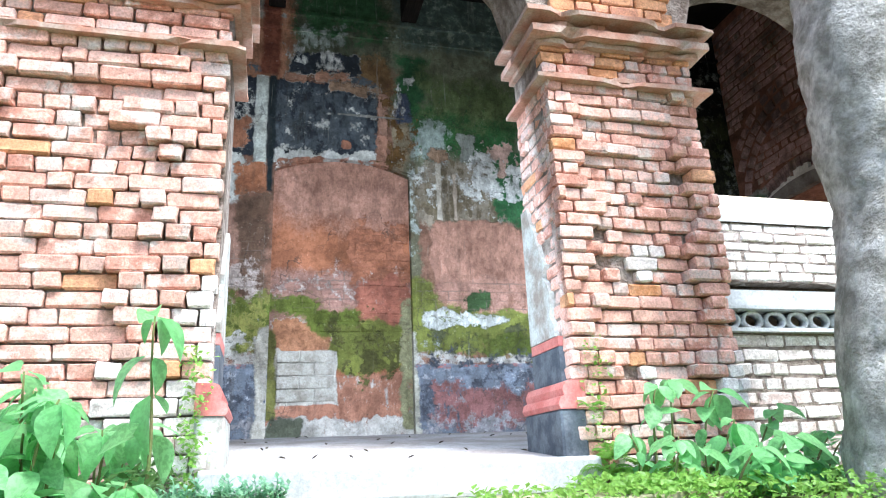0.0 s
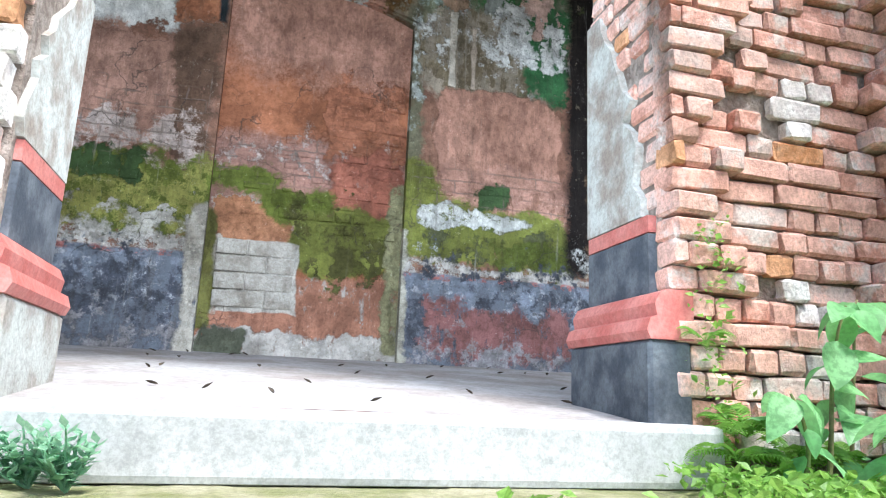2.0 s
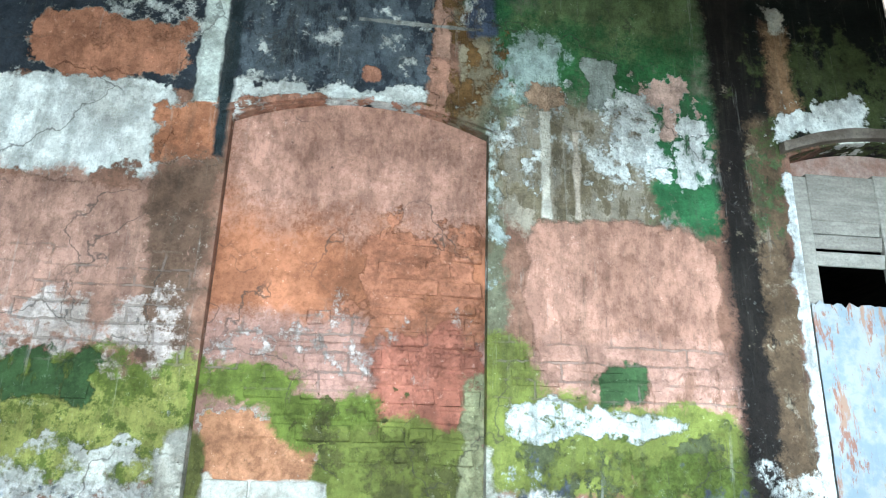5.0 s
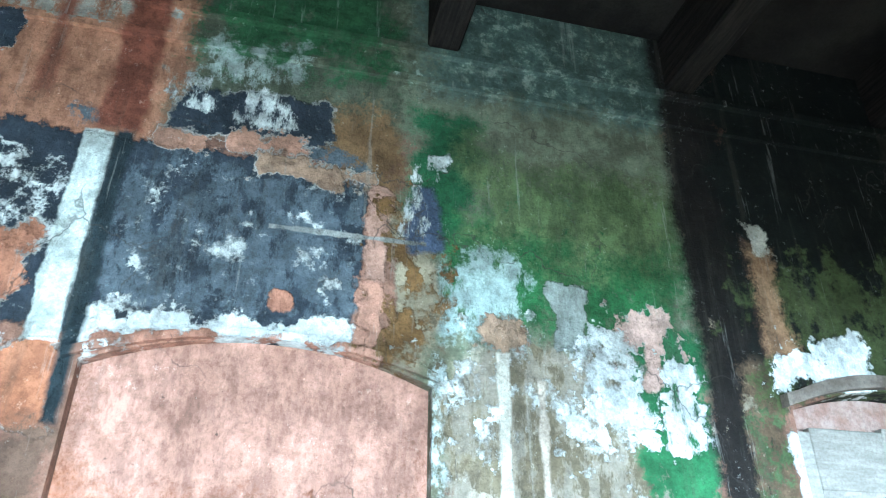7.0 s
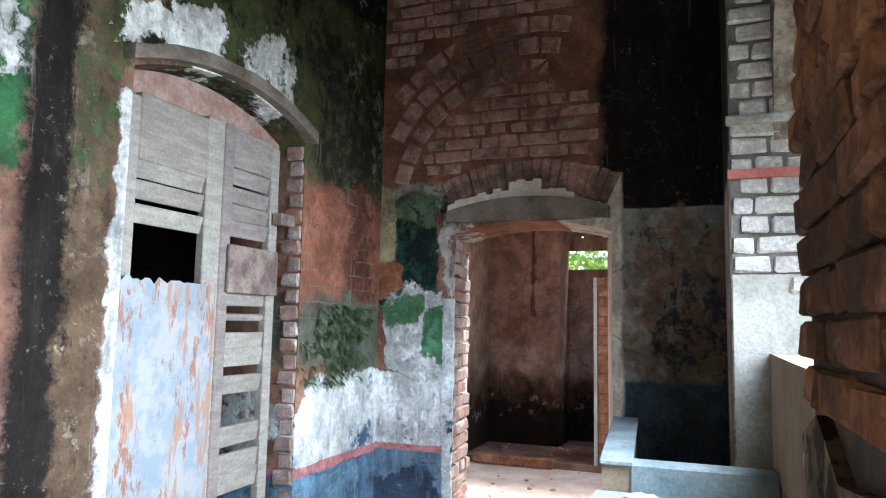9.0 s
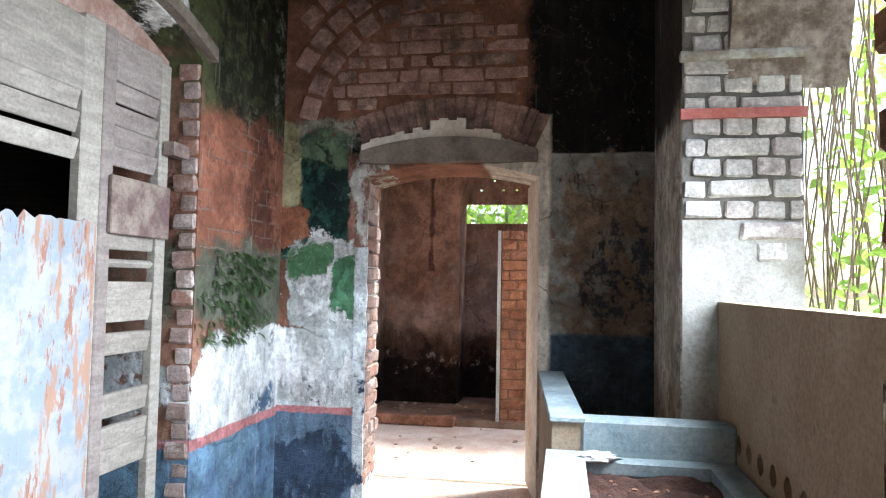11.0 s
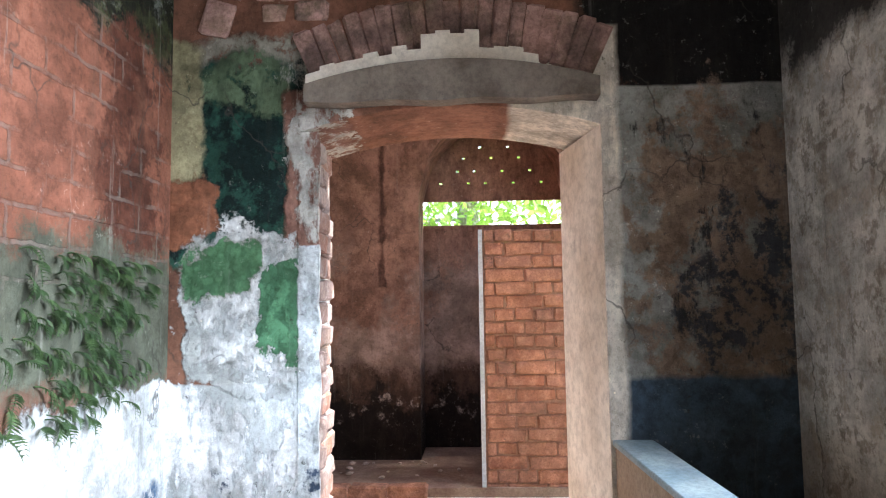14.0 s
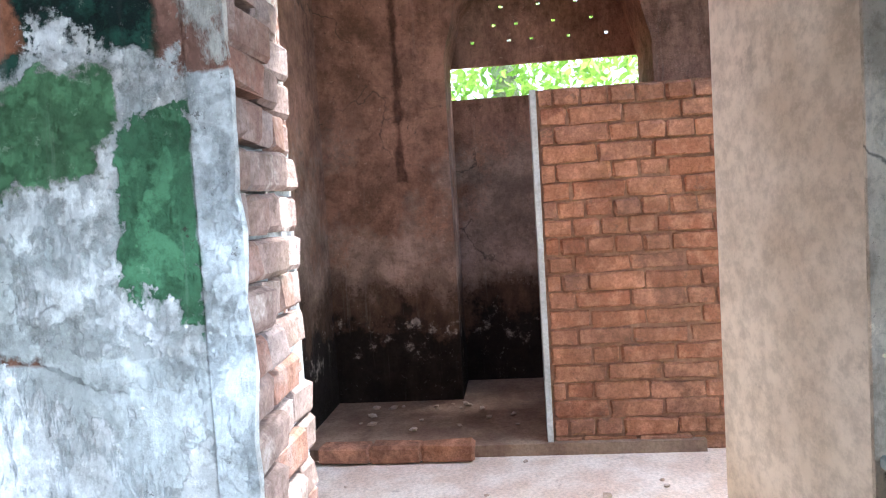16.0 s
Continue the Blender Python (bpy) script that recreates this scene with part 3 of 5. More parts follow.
m_shutter_dark = plain("brown_grey_timber", (0.22, 0.18, 0.165), (0.31, 0.27, 0.24), 4, 0.85, 0.5, stretch=(1.5, 1.5, 7), per=0.3)
m_rustplate = plain("rusted_patch", (0.12, 0.075, 0.07), (0.26, 0.21, 0.17), 9, 0.8, 0.4)
nt = Nodes("rusty_tin_sheet")
tin_col = nt.mix(nt.ramp(nt.noise(7, 8, 0.7), 0.42, 0.58), (0.2, 0.235, 0.26), (0.29, 0.29, 0.28))
tin_col = nt.mix(nt.math("MULTIPLY", nt.ramp(nt.noise(6, 8, 0.7, (1.6, 1.6, 0.35)), 0.55, 0.6), 0.85), tin_col, (0.28, 0.15, 0.09))
tin_col = nt.mix(nt.math("MULTIPLY", nt.ramp(nt.noise(11, 8, 0.75, (1.4, 1.4, 0.4), 4.0), 0.56, 0.6), 0.85), tin_col, (0.22, 0.085, 0.045))
m_patchbrick = plain("pale_patch_brick", (0.5, 0.47, 0.41), (0.3, 0.27, 0.22), 11, 0.95, 0.9, 0.012)
m_brick_niche = brick_material("niche_brick", [(0.4, 0.17, 0.12), (0.46, 0.23, 0.17), (0.44, 0.28, 0.22)], 0.3)
m_tin = nt.done(tin_col, 0.6, nt.noise(30, 4), 0.3, 0.004, 0.0)
m_bark = plain("grey_bark", (0.36, 0.35, 0.31), (0.85, 0.84, 0.8), 8, 0.95, 1.0, 0.05, fine=26.0)


def leaf_material(name, c1, c2):
    n = Nodes(name)
    c = n.mix(n.random(), c1, c2)
    c = n.mix(n.ramp(n.noise(55, 6, 0.7), 0.42, 0.6), c, tuple(v * 0.62 for v in c1))
    m = n.done(c, 0.5, spec=0.4)
    n.bsdf.inputs["Transmission Weight"].default_value = 0.0
    tr = n.t.nodes.new("ShaderNodeBsdfTranslucent")
    n.put(tr.inputs[0], tuple(min(1, v * 1.6) for v in c2))
    mx = n.t.nodes.new("ShaderNodeMixShader")
    mx.inputs[0].default_value = 0.35
    n.t.links.new(n.bsdf.outputs[0], mx.inputs[1])
    n.t.links.new(tr.outputs[0], mx.inputs[2])
    n.t.links.new(mx.outputs[0], n.t.nodes["Material Output"].inputs[0])
    return m


m_leaf = leaf_material("fresh_leaf", (0.15, 0.42, 0.15), (0.27, 0.56, 0.25))
m_fern = leaf_material("fern_green", (0.16, 0.34, 0.06), (0.26, 0.46, 0.1))
m_blueleaf = leaf_material("blue_green_leaf", (0.2, 0.42, 0.27), (0.32, 0.54, 0.38))
m_darkleaf = leaf_material("shade_leaf", (0.05, 0.12, 0.03), (0.1, 0.2, 0.06))
m_wallfern = leaf_material("wall_fern_green", (0.045, 0.085, 0.035), (0.1, 0.16, 0.06))
m_canopy = leaf_material("canopy_leaf", (0.16, 0.36, 0.05), (0.36, 0.55, 0.12))
m_vine = plain("dry_vine", (0.3, 0.24, 0.17), (0.42, 0.36, 0.27), 12, 0.9)
m_vine_dark = plain("brown_dry_leaf", (0.05, 0.04, 0.03), (0.11, 0.085, 0.06), 30, 0.9)
m_stem = plain("green_stem", (0.16, 0.22, 0.07), (0.24, 0.2, 0.1), 12, 0.8)


# ---- mesh helpers ----
def box(bm, x0, x1, y0, y1, z0, z1):
    v = [bm.verts.new((x, y, z)) for z in (z0, z1) for y in (y0, y1) for x in (x0, x1)]
    for f in ((0, 2, 3, 1), (4, 5, 7, 6), (0, 1, 5, 4), (2, 6, 7, 3), (0, 4, 6, 2), (1, 3, 7, 5)):
        bm.faces.new([v[i] for i in f])
    return v


def prism(bm, pts, y0, y1, axis="x"):
    """A polygon of (u, z) points drawn out across the wall's thickness."""
    def p(u, d, z):
        return (u, d, z) if axis == "x" else (d, u, z)
    a = [bm.verts.new(p(u, y0, z)) for u, z in pts]
    b = [bm.verts.new(p(u, y1, z)) for u, z in pts]
    bm.faces.new(a)
    bm.faces.new(b[::-1])
    for i in range(len(pts)):
        j = (i + 1) % len(pts)
        bm.faces.new((a[j], a[i], b[i], b[j]))


def mesh_of(bm, name, mat, smooth=False):
    bmesh.ops.recalc_face_normals(bm, faces=bm.faces)
    me = bpy.data.meshes.new(name)
    bm.to_mesh(me)
    bm.free()
    if mat:
        me.materials.append(mat)
    if smooth:
        for p in me.polygons:
            p.use_smooth = True
    return me


def thing(name, at, label, category, group="", kind=""):
    ob = new(name)
    ob.empty_display_size = 0.1
    ob.location = at
    return tagged(ob, label, category, group, kind)


def part(name, bm, mat, parent, label="", smooth=False):
    """Links a bmesh, built in world places, as one mesh under a thing or under a part."""
    ob = new(name, mesh_of(bm, name, mat, smooth))
    if parent:
        ob.parent = parent
        base = Matrix.Translation(parent.location) if parent.parent is None else Matrix.Translation(parent.parent.location)
        ob.matrix_parent_inverse = base.inverted() if parent.parent is None else base.inverted()
    return tagged(ob, label)


def structure(name, bm, mat, label, category):
    return tagged(new(name, mesh_of(bm, name, mat)), label, category, "", "structure")


def soft(bm, width=0.006, segments=1):
    bmesh.ops.bevel(bm, geom=[e for e in bm.edges], offset=width, segments=segments, affect="EDGES", profile=0.6)


def arch_z(o, u):
    c, h = (o[0] + o[1]) / 2, (o[1] - o[0]) / 2
    k = max(-1, min(1, (u - c) / h))
    return o[3] + o[4] * math.sqrt(max(0, 1 - k * k)) if o[4] > 0.6 * h else o[3] + o[4] * (1 - k * k)


def wall(u0, u1, z0, z1, d0, d1, openings=(), axis="x"):
    """A wall with openings (u0, u1, foot, spring, rise) that go right through it."""
    bm = bmesh.new()
    cuts = {u0, u1}
    for o in openings:
        for i in range(15):
            cuts.add(round(o[0] + (o[1] - o[0]) * i / 14, 4))
    cuts = sorted(c for c in cuts if u0 <= c <= u1)
    for a, b in zip(cuts, cuts[1:]):
        o = next((o for o in openings if o[0] - 1e-4 <= a and b <= o[1] + 1e-4), None)
        if o is None:
            prism(bm, [(a, z0), (b, z0), (b, z1), (a, z1)], d0, d1, axis)
        else:
            if o[2] > z0 + 1e-3:
                prism(bm, [(a, z0), (b, z0), (b, o[2]), (a, o[2])], d0, d1, axis)
            if min(arch_z(o, a), arch_z(o, b)) < z1 - 1e-3:
                prism(bm, [(a, arch_z(o, a)), (b, arch_z(o, b)), (b, z1), (a, z1)], d0, d1, axis)
    return bm


rng = random.Random(7)


def brick_mesh(length, height, depth, mat, worn=0.006):
    """One worn brick, its face towards -y, its middle at the origin."""
    bm = bmesh.new()
    box(bm, -length / 2, length / 2, -depth / 2, depth / 2, -height / 2, height / 2)
    soft(bm, 0.009)
    for v in bm.verts:
        v.co += Vector((rng.uniform(-worn, worn), rng.uniform(-worn, worn), rng.uniform(-worn, worn) * 0.7))
    return mesh_of(bm, "brick", mat)


BRICKS = {}


def bricks_for(mat, length, height, depth=0.11):
    key = (mat.name, length, height, depth)
    if key not in BRICKS:
        BRICKS[key] = [brick_mesh(length, height, depth, mat) for _ in range(5)]
    return BRICKS[key]


def lay(parent, mat, u0, u1, z0, z1, d, turn=0.0, course=0.085, lens=(0.25, 0.125), proud=0.008, skip=None, origin=None, joint=0.011, wild=0.0, pick=None, strip=None):
    """Courses of bricks, each an object, over a stretch of a face. turn 0: the face looks to -y at y = d; -90: it looks to -x at x = d; 90: +x; 180: +y."""
    base = Matrix.Translation(parent.matrix_world.translation).inverted()
    rows = max(1, round((z1 - z0) / course))
    count = 0
    for r in range(rows):
        z = z0 + (r + 0.5) * (z1 - z0) / rows
        u = u0 + (0.0 if r % 2 == 0 else -lens[0] * 0.25)
        k = r
        while u < u1 - 0.02:
            length = lens[0] if (r % 2 == 0) else lens[1]
            if rng.random() < 0.3:
                length = lens[1] if length == lens[0] else lens[0]
            a, b = max(u, u0), min(u + length, u1)
            u += length
            if b - a < 0.04 or (skip and skip((a + b) / 2, z)):
                continue
            m = pick((a + b) / 2, z) if pick else mat
            full = round(length - joint, 4)
            me = rng.choice(bricks_for(m, full, round(course - joint, 4)))
            ob = new("brick", me)
            out = -0.055 + proud + rng.uniform(-0.005, 0.004) + (rng.uniform(0, wild * 0.5) if rng.random() < 0.2 else 0) - (rng.uniform(0.2, 1) * wild * 0.5 if rng.random() < 0.14 else 0)
            c = (a + b) / 2
            dz = rng.uniform(-0.003, 0.003)
            out += strip(c, z) if strip else 0
            if turn == 0:
                at = (c, d - out, z + dz)
            elif turn == 180:
                at = (c, d + out, z + dz)
            elif turn == -90:
                at = (d - out, c, z + dz)
            else:
                at = (d + out, c, z + dz)
            ob.parent = parent
            ob.matrix_parent_inverse = base
            ob.matrix_basis = pose(*at, rng.uniform(-1.2, 1.2), rng.uniform(-1.4, 1.4), turn + rng.uniform(-0.9, 0.9)) @ Matrix.Diagonal(((b - a - joint) / full, 1, 1, 1))
            count += 1
    return count

# ---- large structure ----
BACK, FRONT, INNER, END, DEEPFACE = 6.39, 3.6, 4.27, 5.217, 4.09
TOP = 6.62
NICHE = (0.085, 1.395, 1.2, 4.44, 0.13)
SHUT = (3.06, 4.27, 2.12, 4.46, 0.13)
GATE = (4.89, 5.93, 2.2, 4.06, 0.08)

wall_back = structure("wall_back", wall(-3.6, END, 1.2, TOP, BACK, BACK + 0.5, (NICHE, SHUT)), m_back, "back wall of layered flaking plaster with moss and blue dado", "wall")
bm = bmesh.new()
steps = [NICHE[0] + (NICHE[1] - NICHE[0]) * i / 16 for i in range(17)]
cols = []
for u in steps:
    k = (u - 0.74) / 0.655
    y = BACK + 0.075 - 0.035 * (1 - k * k)
    top = arch_z(NICHE, u) + 0.02
    cols.append([bm.verts.new((u, y + 0.012 * noise.noise(Vector((u * 3, z * 2, 0))), z)) for z in [1.5 + (top - 1.5) * j / 20 for j in range(21)]])
for a, b in zip(cols, cols[1:]):
    for j in range(20):
        bm.faces.new((a[j], b[j], b[j + 1], a[j + 1]))
niche_fill = structure("wall_niche", bm, m_niche, "walled-up arched doorway with terracotta plaster, moss and bare brick", "wall")
for p in niche_fill.data.polygons:
    p.use_smooth = True

# pale bricks patched into the niche, in four courses
patch = thing("brick_patch", (0.42, BACK + 0.05, 2.24), "patch of four pale worn brick courses set in the niche", "bricks")
for k in range(4):
    x = 0.165
    for ln in ((0.2, 0.31) if k % 2 else (0.33, 0.185)):
        bm = bmesh.new()
        box(bm, x, x + ln - 0.008, BACK + 0.035, BACK + 0.09, 2.25 + 0.115 * k, 2.355 + 0.115 * k)
        soft(bm, 0.01, 2)
        for v in bm.verts:
            v.co.y += 0.006 * noise.noise(v.co * 25)
            v.co.z += 0.006 * noise.noise(v.co * 14)
        part("brick", bm, m_patchbrick, patch)
        x += ln
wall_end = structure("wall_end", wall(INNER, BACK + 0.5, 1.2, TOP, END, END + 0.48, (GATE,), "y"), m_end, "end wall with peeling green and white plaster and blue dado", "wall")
# ARCH0 is never in view; added so more daylight enters the veranda
ARCH0 = (-3.5, -1.78, 1.0, 4.28, 0.86)
ARCH1 = (-0.17, 1.67, 1.0, 4.28, 0.92)
ARCH2 = (2.72, 4.37, 1.0, 4.28, 0.82)
wall_front = structure("wall_front", wall(-4.1, ARCH2[1], 0.0, 7.0, FRONT + 0.032, DEEPFACE, (ARCH0, ARCH1, ARCH2)), m_mortar, "ruined red brick arcade wall with tall arched openings", "wall")
wall_front_end = structure("wall_front_end", wall(ARCH2[1], 5.7, 0.0, 7.0, 3.8, INNER), m_mortar, "brick and plaster end pier of the arcade", "wall")
bm = bmesh.new()
box(bm, ARCH2[1] + 0.002, END, INNER, INNER + 0.006, 1.5, TOP)
box(bm, ARCH2[0] - 1.04, ARCH2[0], DEEPFACE, DEEPFACE + 0.006, 1.5, 3.3)
structure("trim_inner_plaster", bm, m_inner, "stained plaster skin on the inner side of the arcade, its top coloured as in shade", "wall")
bm = bmesh.new()
box(bm, ARCH2[1] - 0.006, ARCH2[1], 3.8, INNER, 1.5, 3.74)
structure("trim_flank_plaster", bm, m_flank, "limewashed plaster on the flank of the pier", "wall")
bm = bmesh.new()
box(bm, ARCH2[1] - 0.005, ARCH2[1], 3.8, INNER, 3.745, 5.4)
structure("trim_flank_joints", bm, m_mortar_grey, "grey open joints behind the limewashed bricks", "trim")
bm = bmesh.new()
box(bm, ARCH2[1] - 0.03, ARCH2[1] - 0.006, 3.79, INNER + 0.01, 4.16, 4.2)
structure("trim_flank_stripe", bm, m_redpaint, "red painted stripe across the limewashed pier", "trim")
bm = bmesh.new()
box(bm, 2.0, ARCH2[0] - 0.01, DEEPFACE, 4.175, 1.5, 6.4)
bm_ledge = bmesh.new()
box(bm_ledge, ARCH2[1] - 0.05, ARCH2[1] - 0.002, 3.78, INNER + 0.015, 4.4, 4.44)
soft(bm_ledge, 0.012, 2)
structure("trim_flank_ledge", bm_ledge, m_lime, "pale worn ledge across the limewashed pier", "trim")
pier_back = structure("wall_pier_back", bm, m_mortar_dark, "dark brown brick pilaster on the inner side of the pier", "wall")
bm = bmesh.new()
prism(bm, [(2.0, 1.5), (2.71, 1.5), (2.71, 3.3), (2.5, 3.36), (2.3, 3.28), (2.0, 3.32)], 4.175, 4.2)
structure("trim_pier_back_plaster", bm, m_inner, "flaking brown plaster low on the inner pilaster", "trim")
bm = bmesh.new()
box(bm, -4.1, -3.6, FRONT, BACK + 0.5, 0.0, TOP)
structure("wall_west", bm, m_back, "plain stained wall closing the veranda", "wall")

# floor of the veranda, falling gently to the outer edge, with the higher end bay
bm = bmesh.new()
def floor_z(y):
    return 1.665 + (y - 3.41) * 0.094
nx, ny = 24, 14
grid = [[bm.verts.new((-3.6 + 6.5 * i / nx, 3.63 + (BACK + 0.1 - 3.63) * j / ny, floor_z(3.63 + (BACK + 0.1 - 3.63) * j / ny) + 0.005 * noise.noise(Vector((i * 0.8, j * 0.8, 3))))) for j in range(ny + 1)] for i in range(nx + 1)]
for i in range(nx):
    for j in range(ny):
        bm.faces.new((grid[i][j], grid[i + 1][j], grid[i + 1][j + 1], grid[i][j + 1]))
structure("floor", bm, m_cement, "worn grey cement veranda floor with dirt and dry leaves", "floor")
bm = bmesh.new()
box(bm, 2.9, END + 0.02, INNER - 0.2, BACK + 0.3, 1.4, 2.2)
structure("floor_end_bay", bm, m_cement, "raised worn cement floor of the end bay", "floor")
bm = bmesh.new()
box(bm, -0.2, 1.71, 3.41, 3.645, 1.52, 1.685)
soft(bm, 0.02, 2)
structure("floor_edge", bm, m_cement_white, "pale cement slab edge of the veranda floor", "floor")
bm = bmesh.new()
box(bm, END, END + 0.48, GATE[0], GATE[1], 2.0, 2.235)
box(bm, END + 0.48, 9.6, 3.2, 7.2, 2.0, 2.25)
structure("floor_room", bm, m_sand, "sandy earth floor of the passage beyond the doorway", "floor")

# ceiling with its beams
bm = bmesh.new()
box(bm, -4.1, END + 0.48, FRONT - 0.1, BACK + 0.5, TOP, TOP + 0.3)
structure("ceiling", bm, m_ceiling, "near-black ceiling of the veranda", "ceiling")
for x in (-2.7, -1.33, 0.05, 1.43, 2.8, 4.17):
    bm = bmesh.new()
    box(bm, x - 0.085, x + 0.085, INNER - 0.1, BACK + 0.1, 6.25, TOP + 0.02)
    soft(bm, 0.012)
    tagged(new("ceiling_beam", mesh_of(bm, "ceiling_beam", m_beam)), "near-black square timber ceiling beam let into the wall", "beam", "ceiling beams")
bm = bmesh.new()
box(bm, -3.6, END, BACK - 0.025, BACK, 5.98, 6.02)
box(bm, -3.6, END, BACK - 0.04, BACK, 6.17, 6.21)
structure("trim_cornice", bm, m_back, "low plaster cornice lines under the beams", "trim")

# steps up from the ground and the ground itself
STEPS, STEP_OBS = [], []
for i, (y0, zz) in enumerate([(2.7, 1.52), (2.5, 1.32), (2.3, 1.12), (2.1, 0.92), (1.9, 0.72), (1.7, 0.52), (1.5, 0.32)]):
    bm = bmesh.new()
    box(bm, -0.42, 1.95, y0, 3.6, -0.1 if i == 6 else zz - 0.2, zz)
    bmesh.ops.subdivide_edges(bm, edges=[e for e in bm.edges if abs(e.verts[0].co.x - e.verts[1].co.x) > 1], cuts=18)
    soft_edges = [v for v in bm.verts if v.co.y < y0 + 0.01]
    for v in soft_edges:
        v.co.y += 0.035 * noise.noise(Vector((v.co.x * 4, zz * 9, 1)))
        v.co.z += 0.02 * noise.noise(Vector((v.co.x * 5, zz * 7, 5)))
    if i < 2:
        STEPS.append((y0, zz))
    made_step = structure("step_%d" % (i + 1), bm, m_mossstep, "mossy worn stone step up to the veranda", "step")
    STEP_OBS.append(made_step)


def ground_z(x, y):
    bank = 1.47 if x > 0.8 else 1.42
    side = min(1, max(0, (abs(x - 0.77) - 1.1) / 0.2))
    t = min(1, max(0, (y - 0.7) / 1.9))
    h = 0.12 + (bank - 0.12) * t * t * (3 - 2 * t) * side
    return h + 0.05 * noise.noise(Vector((x * 1.3, y * 1.3, 0))) * (0.3 + t)


bm = bmesh.new()
xs = [-400, -60, -20, -10] + [-6 + 0.25 * i for i in range(65)] + [14, 25, 60, 400]
ys = [-400, -60, -20, -8] + [-4 + 0.25 * i for i in range(31)] + [3.75]
g = [[bm.verts.new((x, y, ground_z(x, y) if abs(x) < 12 and y > -6 else 0.12)) for y in ys] for x in xs]
for i in range(len(xs) - 1):
    for j in range(len(ys) - 1):
        bm.faces.new((g[i][j], g[i + 1][j], g[i + 1][j + 1], g[i][j + 1]))
behind = [[bm.verts.new((x, y, 0.12)) for x in xs] for y in (3.75, 60, 400)]
for a, b in zip(behind, behind[1:]):
    for i in range(len(xs) - 1):
        bm.faces.new((a[i], a[i + 1], b[i + 1], b[i]))
ground = structure("ground", bm, m_ground, "overgrown earth ground rising to banks beside the steps", "ground")

# ---- passage and room beyond the doorway ----
bm = wall(3.2, 7.2, 2.0, 5.9, 8.1, 8.55, ((4.6, 5.76, 2.1, 4.28, 0.6),), "y")
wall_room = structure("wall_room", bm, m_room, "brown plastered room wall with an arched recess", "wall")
bm = bmesh.new()
box(bm, 8.55, 8.75, 4.2, 6.2, 2.0, 4.1)
structure("wall_room_recess", bm, m_room, "plastered back of the recess under the slot window, shaded dark low down by colour", "wall")
holes = []
for row, zz in enumerate((4.45, 4.55, 4.66, 4.75)):
    for k in range(5 - row):
        holes.append((4.78 + 0.2 * k + 0.09 * row + 0.03 * ((k * 7 + row * 3) % 3), zz))
bm = bmesh.new()
hy = sorted({4.2, 6.2} | {round(c + s, 4) for c, _ in holes for s in (-0.012, 0.012)})
hz = sorted({4.3, 5.9} | {round(c + s, 4) for _, c in holes for s in (-0.01, 0.01)})
for a, b in zip(hy, hy[1:]):
    for c, d in zip(hz, hz[1:]):
        if any(abs((a + b) / 2 - p) < 0.012 and abs((c + d) / 2 - q) < 0.01 for p, q in holes):
            continue
        box(bm, 8.55, 8.58, a, b, c, d)
structure("wall_room_screen", bm, m_room, "pierced plaster screen above the slot window", "wall")
bm = bmesh.new()
box(bm, END + 0.48, 8.75, 6.5, 7.0, 2.0, 5.9)
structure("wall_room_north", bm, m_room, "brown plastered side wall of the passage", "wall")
bm = bmesh.new()
box(bm, 7.33, 8.75, 3.0, 3.2, 2.0, 5.9)
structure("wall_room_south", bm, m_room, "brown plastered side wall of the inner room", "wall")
# out of view: added to block the sky above the inner room
bm = bmesh.new()
box(bm, 7.1, 8.8, 3.0, 7.0, 5.6, 5.9)
structure("ceiling_room", bm, m_ceiling, "unseen dark ceiling added to keep daylight off the inner room", "ceiling")
bm = bmesh.new()
box(bm, 7.3, 8.6, 4.6, 6.5, 2.25, 2.305)
structure("floor_inner_room", bm, m_darksand, "low earth floor step of the inner room", "floor")

# brick partition with its plastered end
bm = bmesh.new()
box(bm, 7.345, 7.46, 3.2, 5.285, 2.2, 3.93)
wall_partition = structure("wall_partition", bm, m_mortar_red, "low red brick partition wall with flush joints", "wall")
bm = bmesh.new()
box(bm, 7.325, 7.47, 5.285, 5.312, 2.22, 3.93)
bmesh.ops.subdivide_edges(bm, edges=[e for e in bm.edges if abs(e.verts[0].co.z - e.verts[1].co.z) > 1], cuts=14)
for v in bm.verts:
    v.co.x -= 0.012 * abs(noise.noise(Vector((v.co.y * 9, 0, v.co.z * 7))))
structure("trim_partition_end", bm, m_cement_white, "pale plastered end of the brick partition", "trim")
bm = bmesh.new()
lo = [bm.verts.new((x, y, 2.27)) for x, y in ((END + 0.01, GATE[0]), (END + 0.475, GATE[0]), (END + 0.475, 4.975))]
hi = [bm.verts.new((v.co.x, v.co.y, 4.062)) for v in lo]
bm.faces.new(lo)
bm.faces.new(hi)
for i in range(3):
    bm.faces.new((lo[i], lo[(i + 1) % 3], hi[(i + 1) % 3], hi[i]))
structure("trim_gate_splay", bm, m_cream, "splayed cream plaster reveal of the doorway", "trim")
# sill bricks at the foot of the step
sill = thing("brick_sill", (7.28, 5.9, 2.25), "loose row of red bricks forming a low sill on the sandy floor", "bricks")
for i in range(1, 4):
    me = bricks_for(m_brick_room, 0.239, 0.075)[i]
    ob = new("brick", me)
    ob.parent = sill
    ob.location = (0.0, -0.37 + 0.245 * i, 0.045)
    ob.rotation_euler = (0, 0, radians(-90 + rng.uniform(-2, 2)))

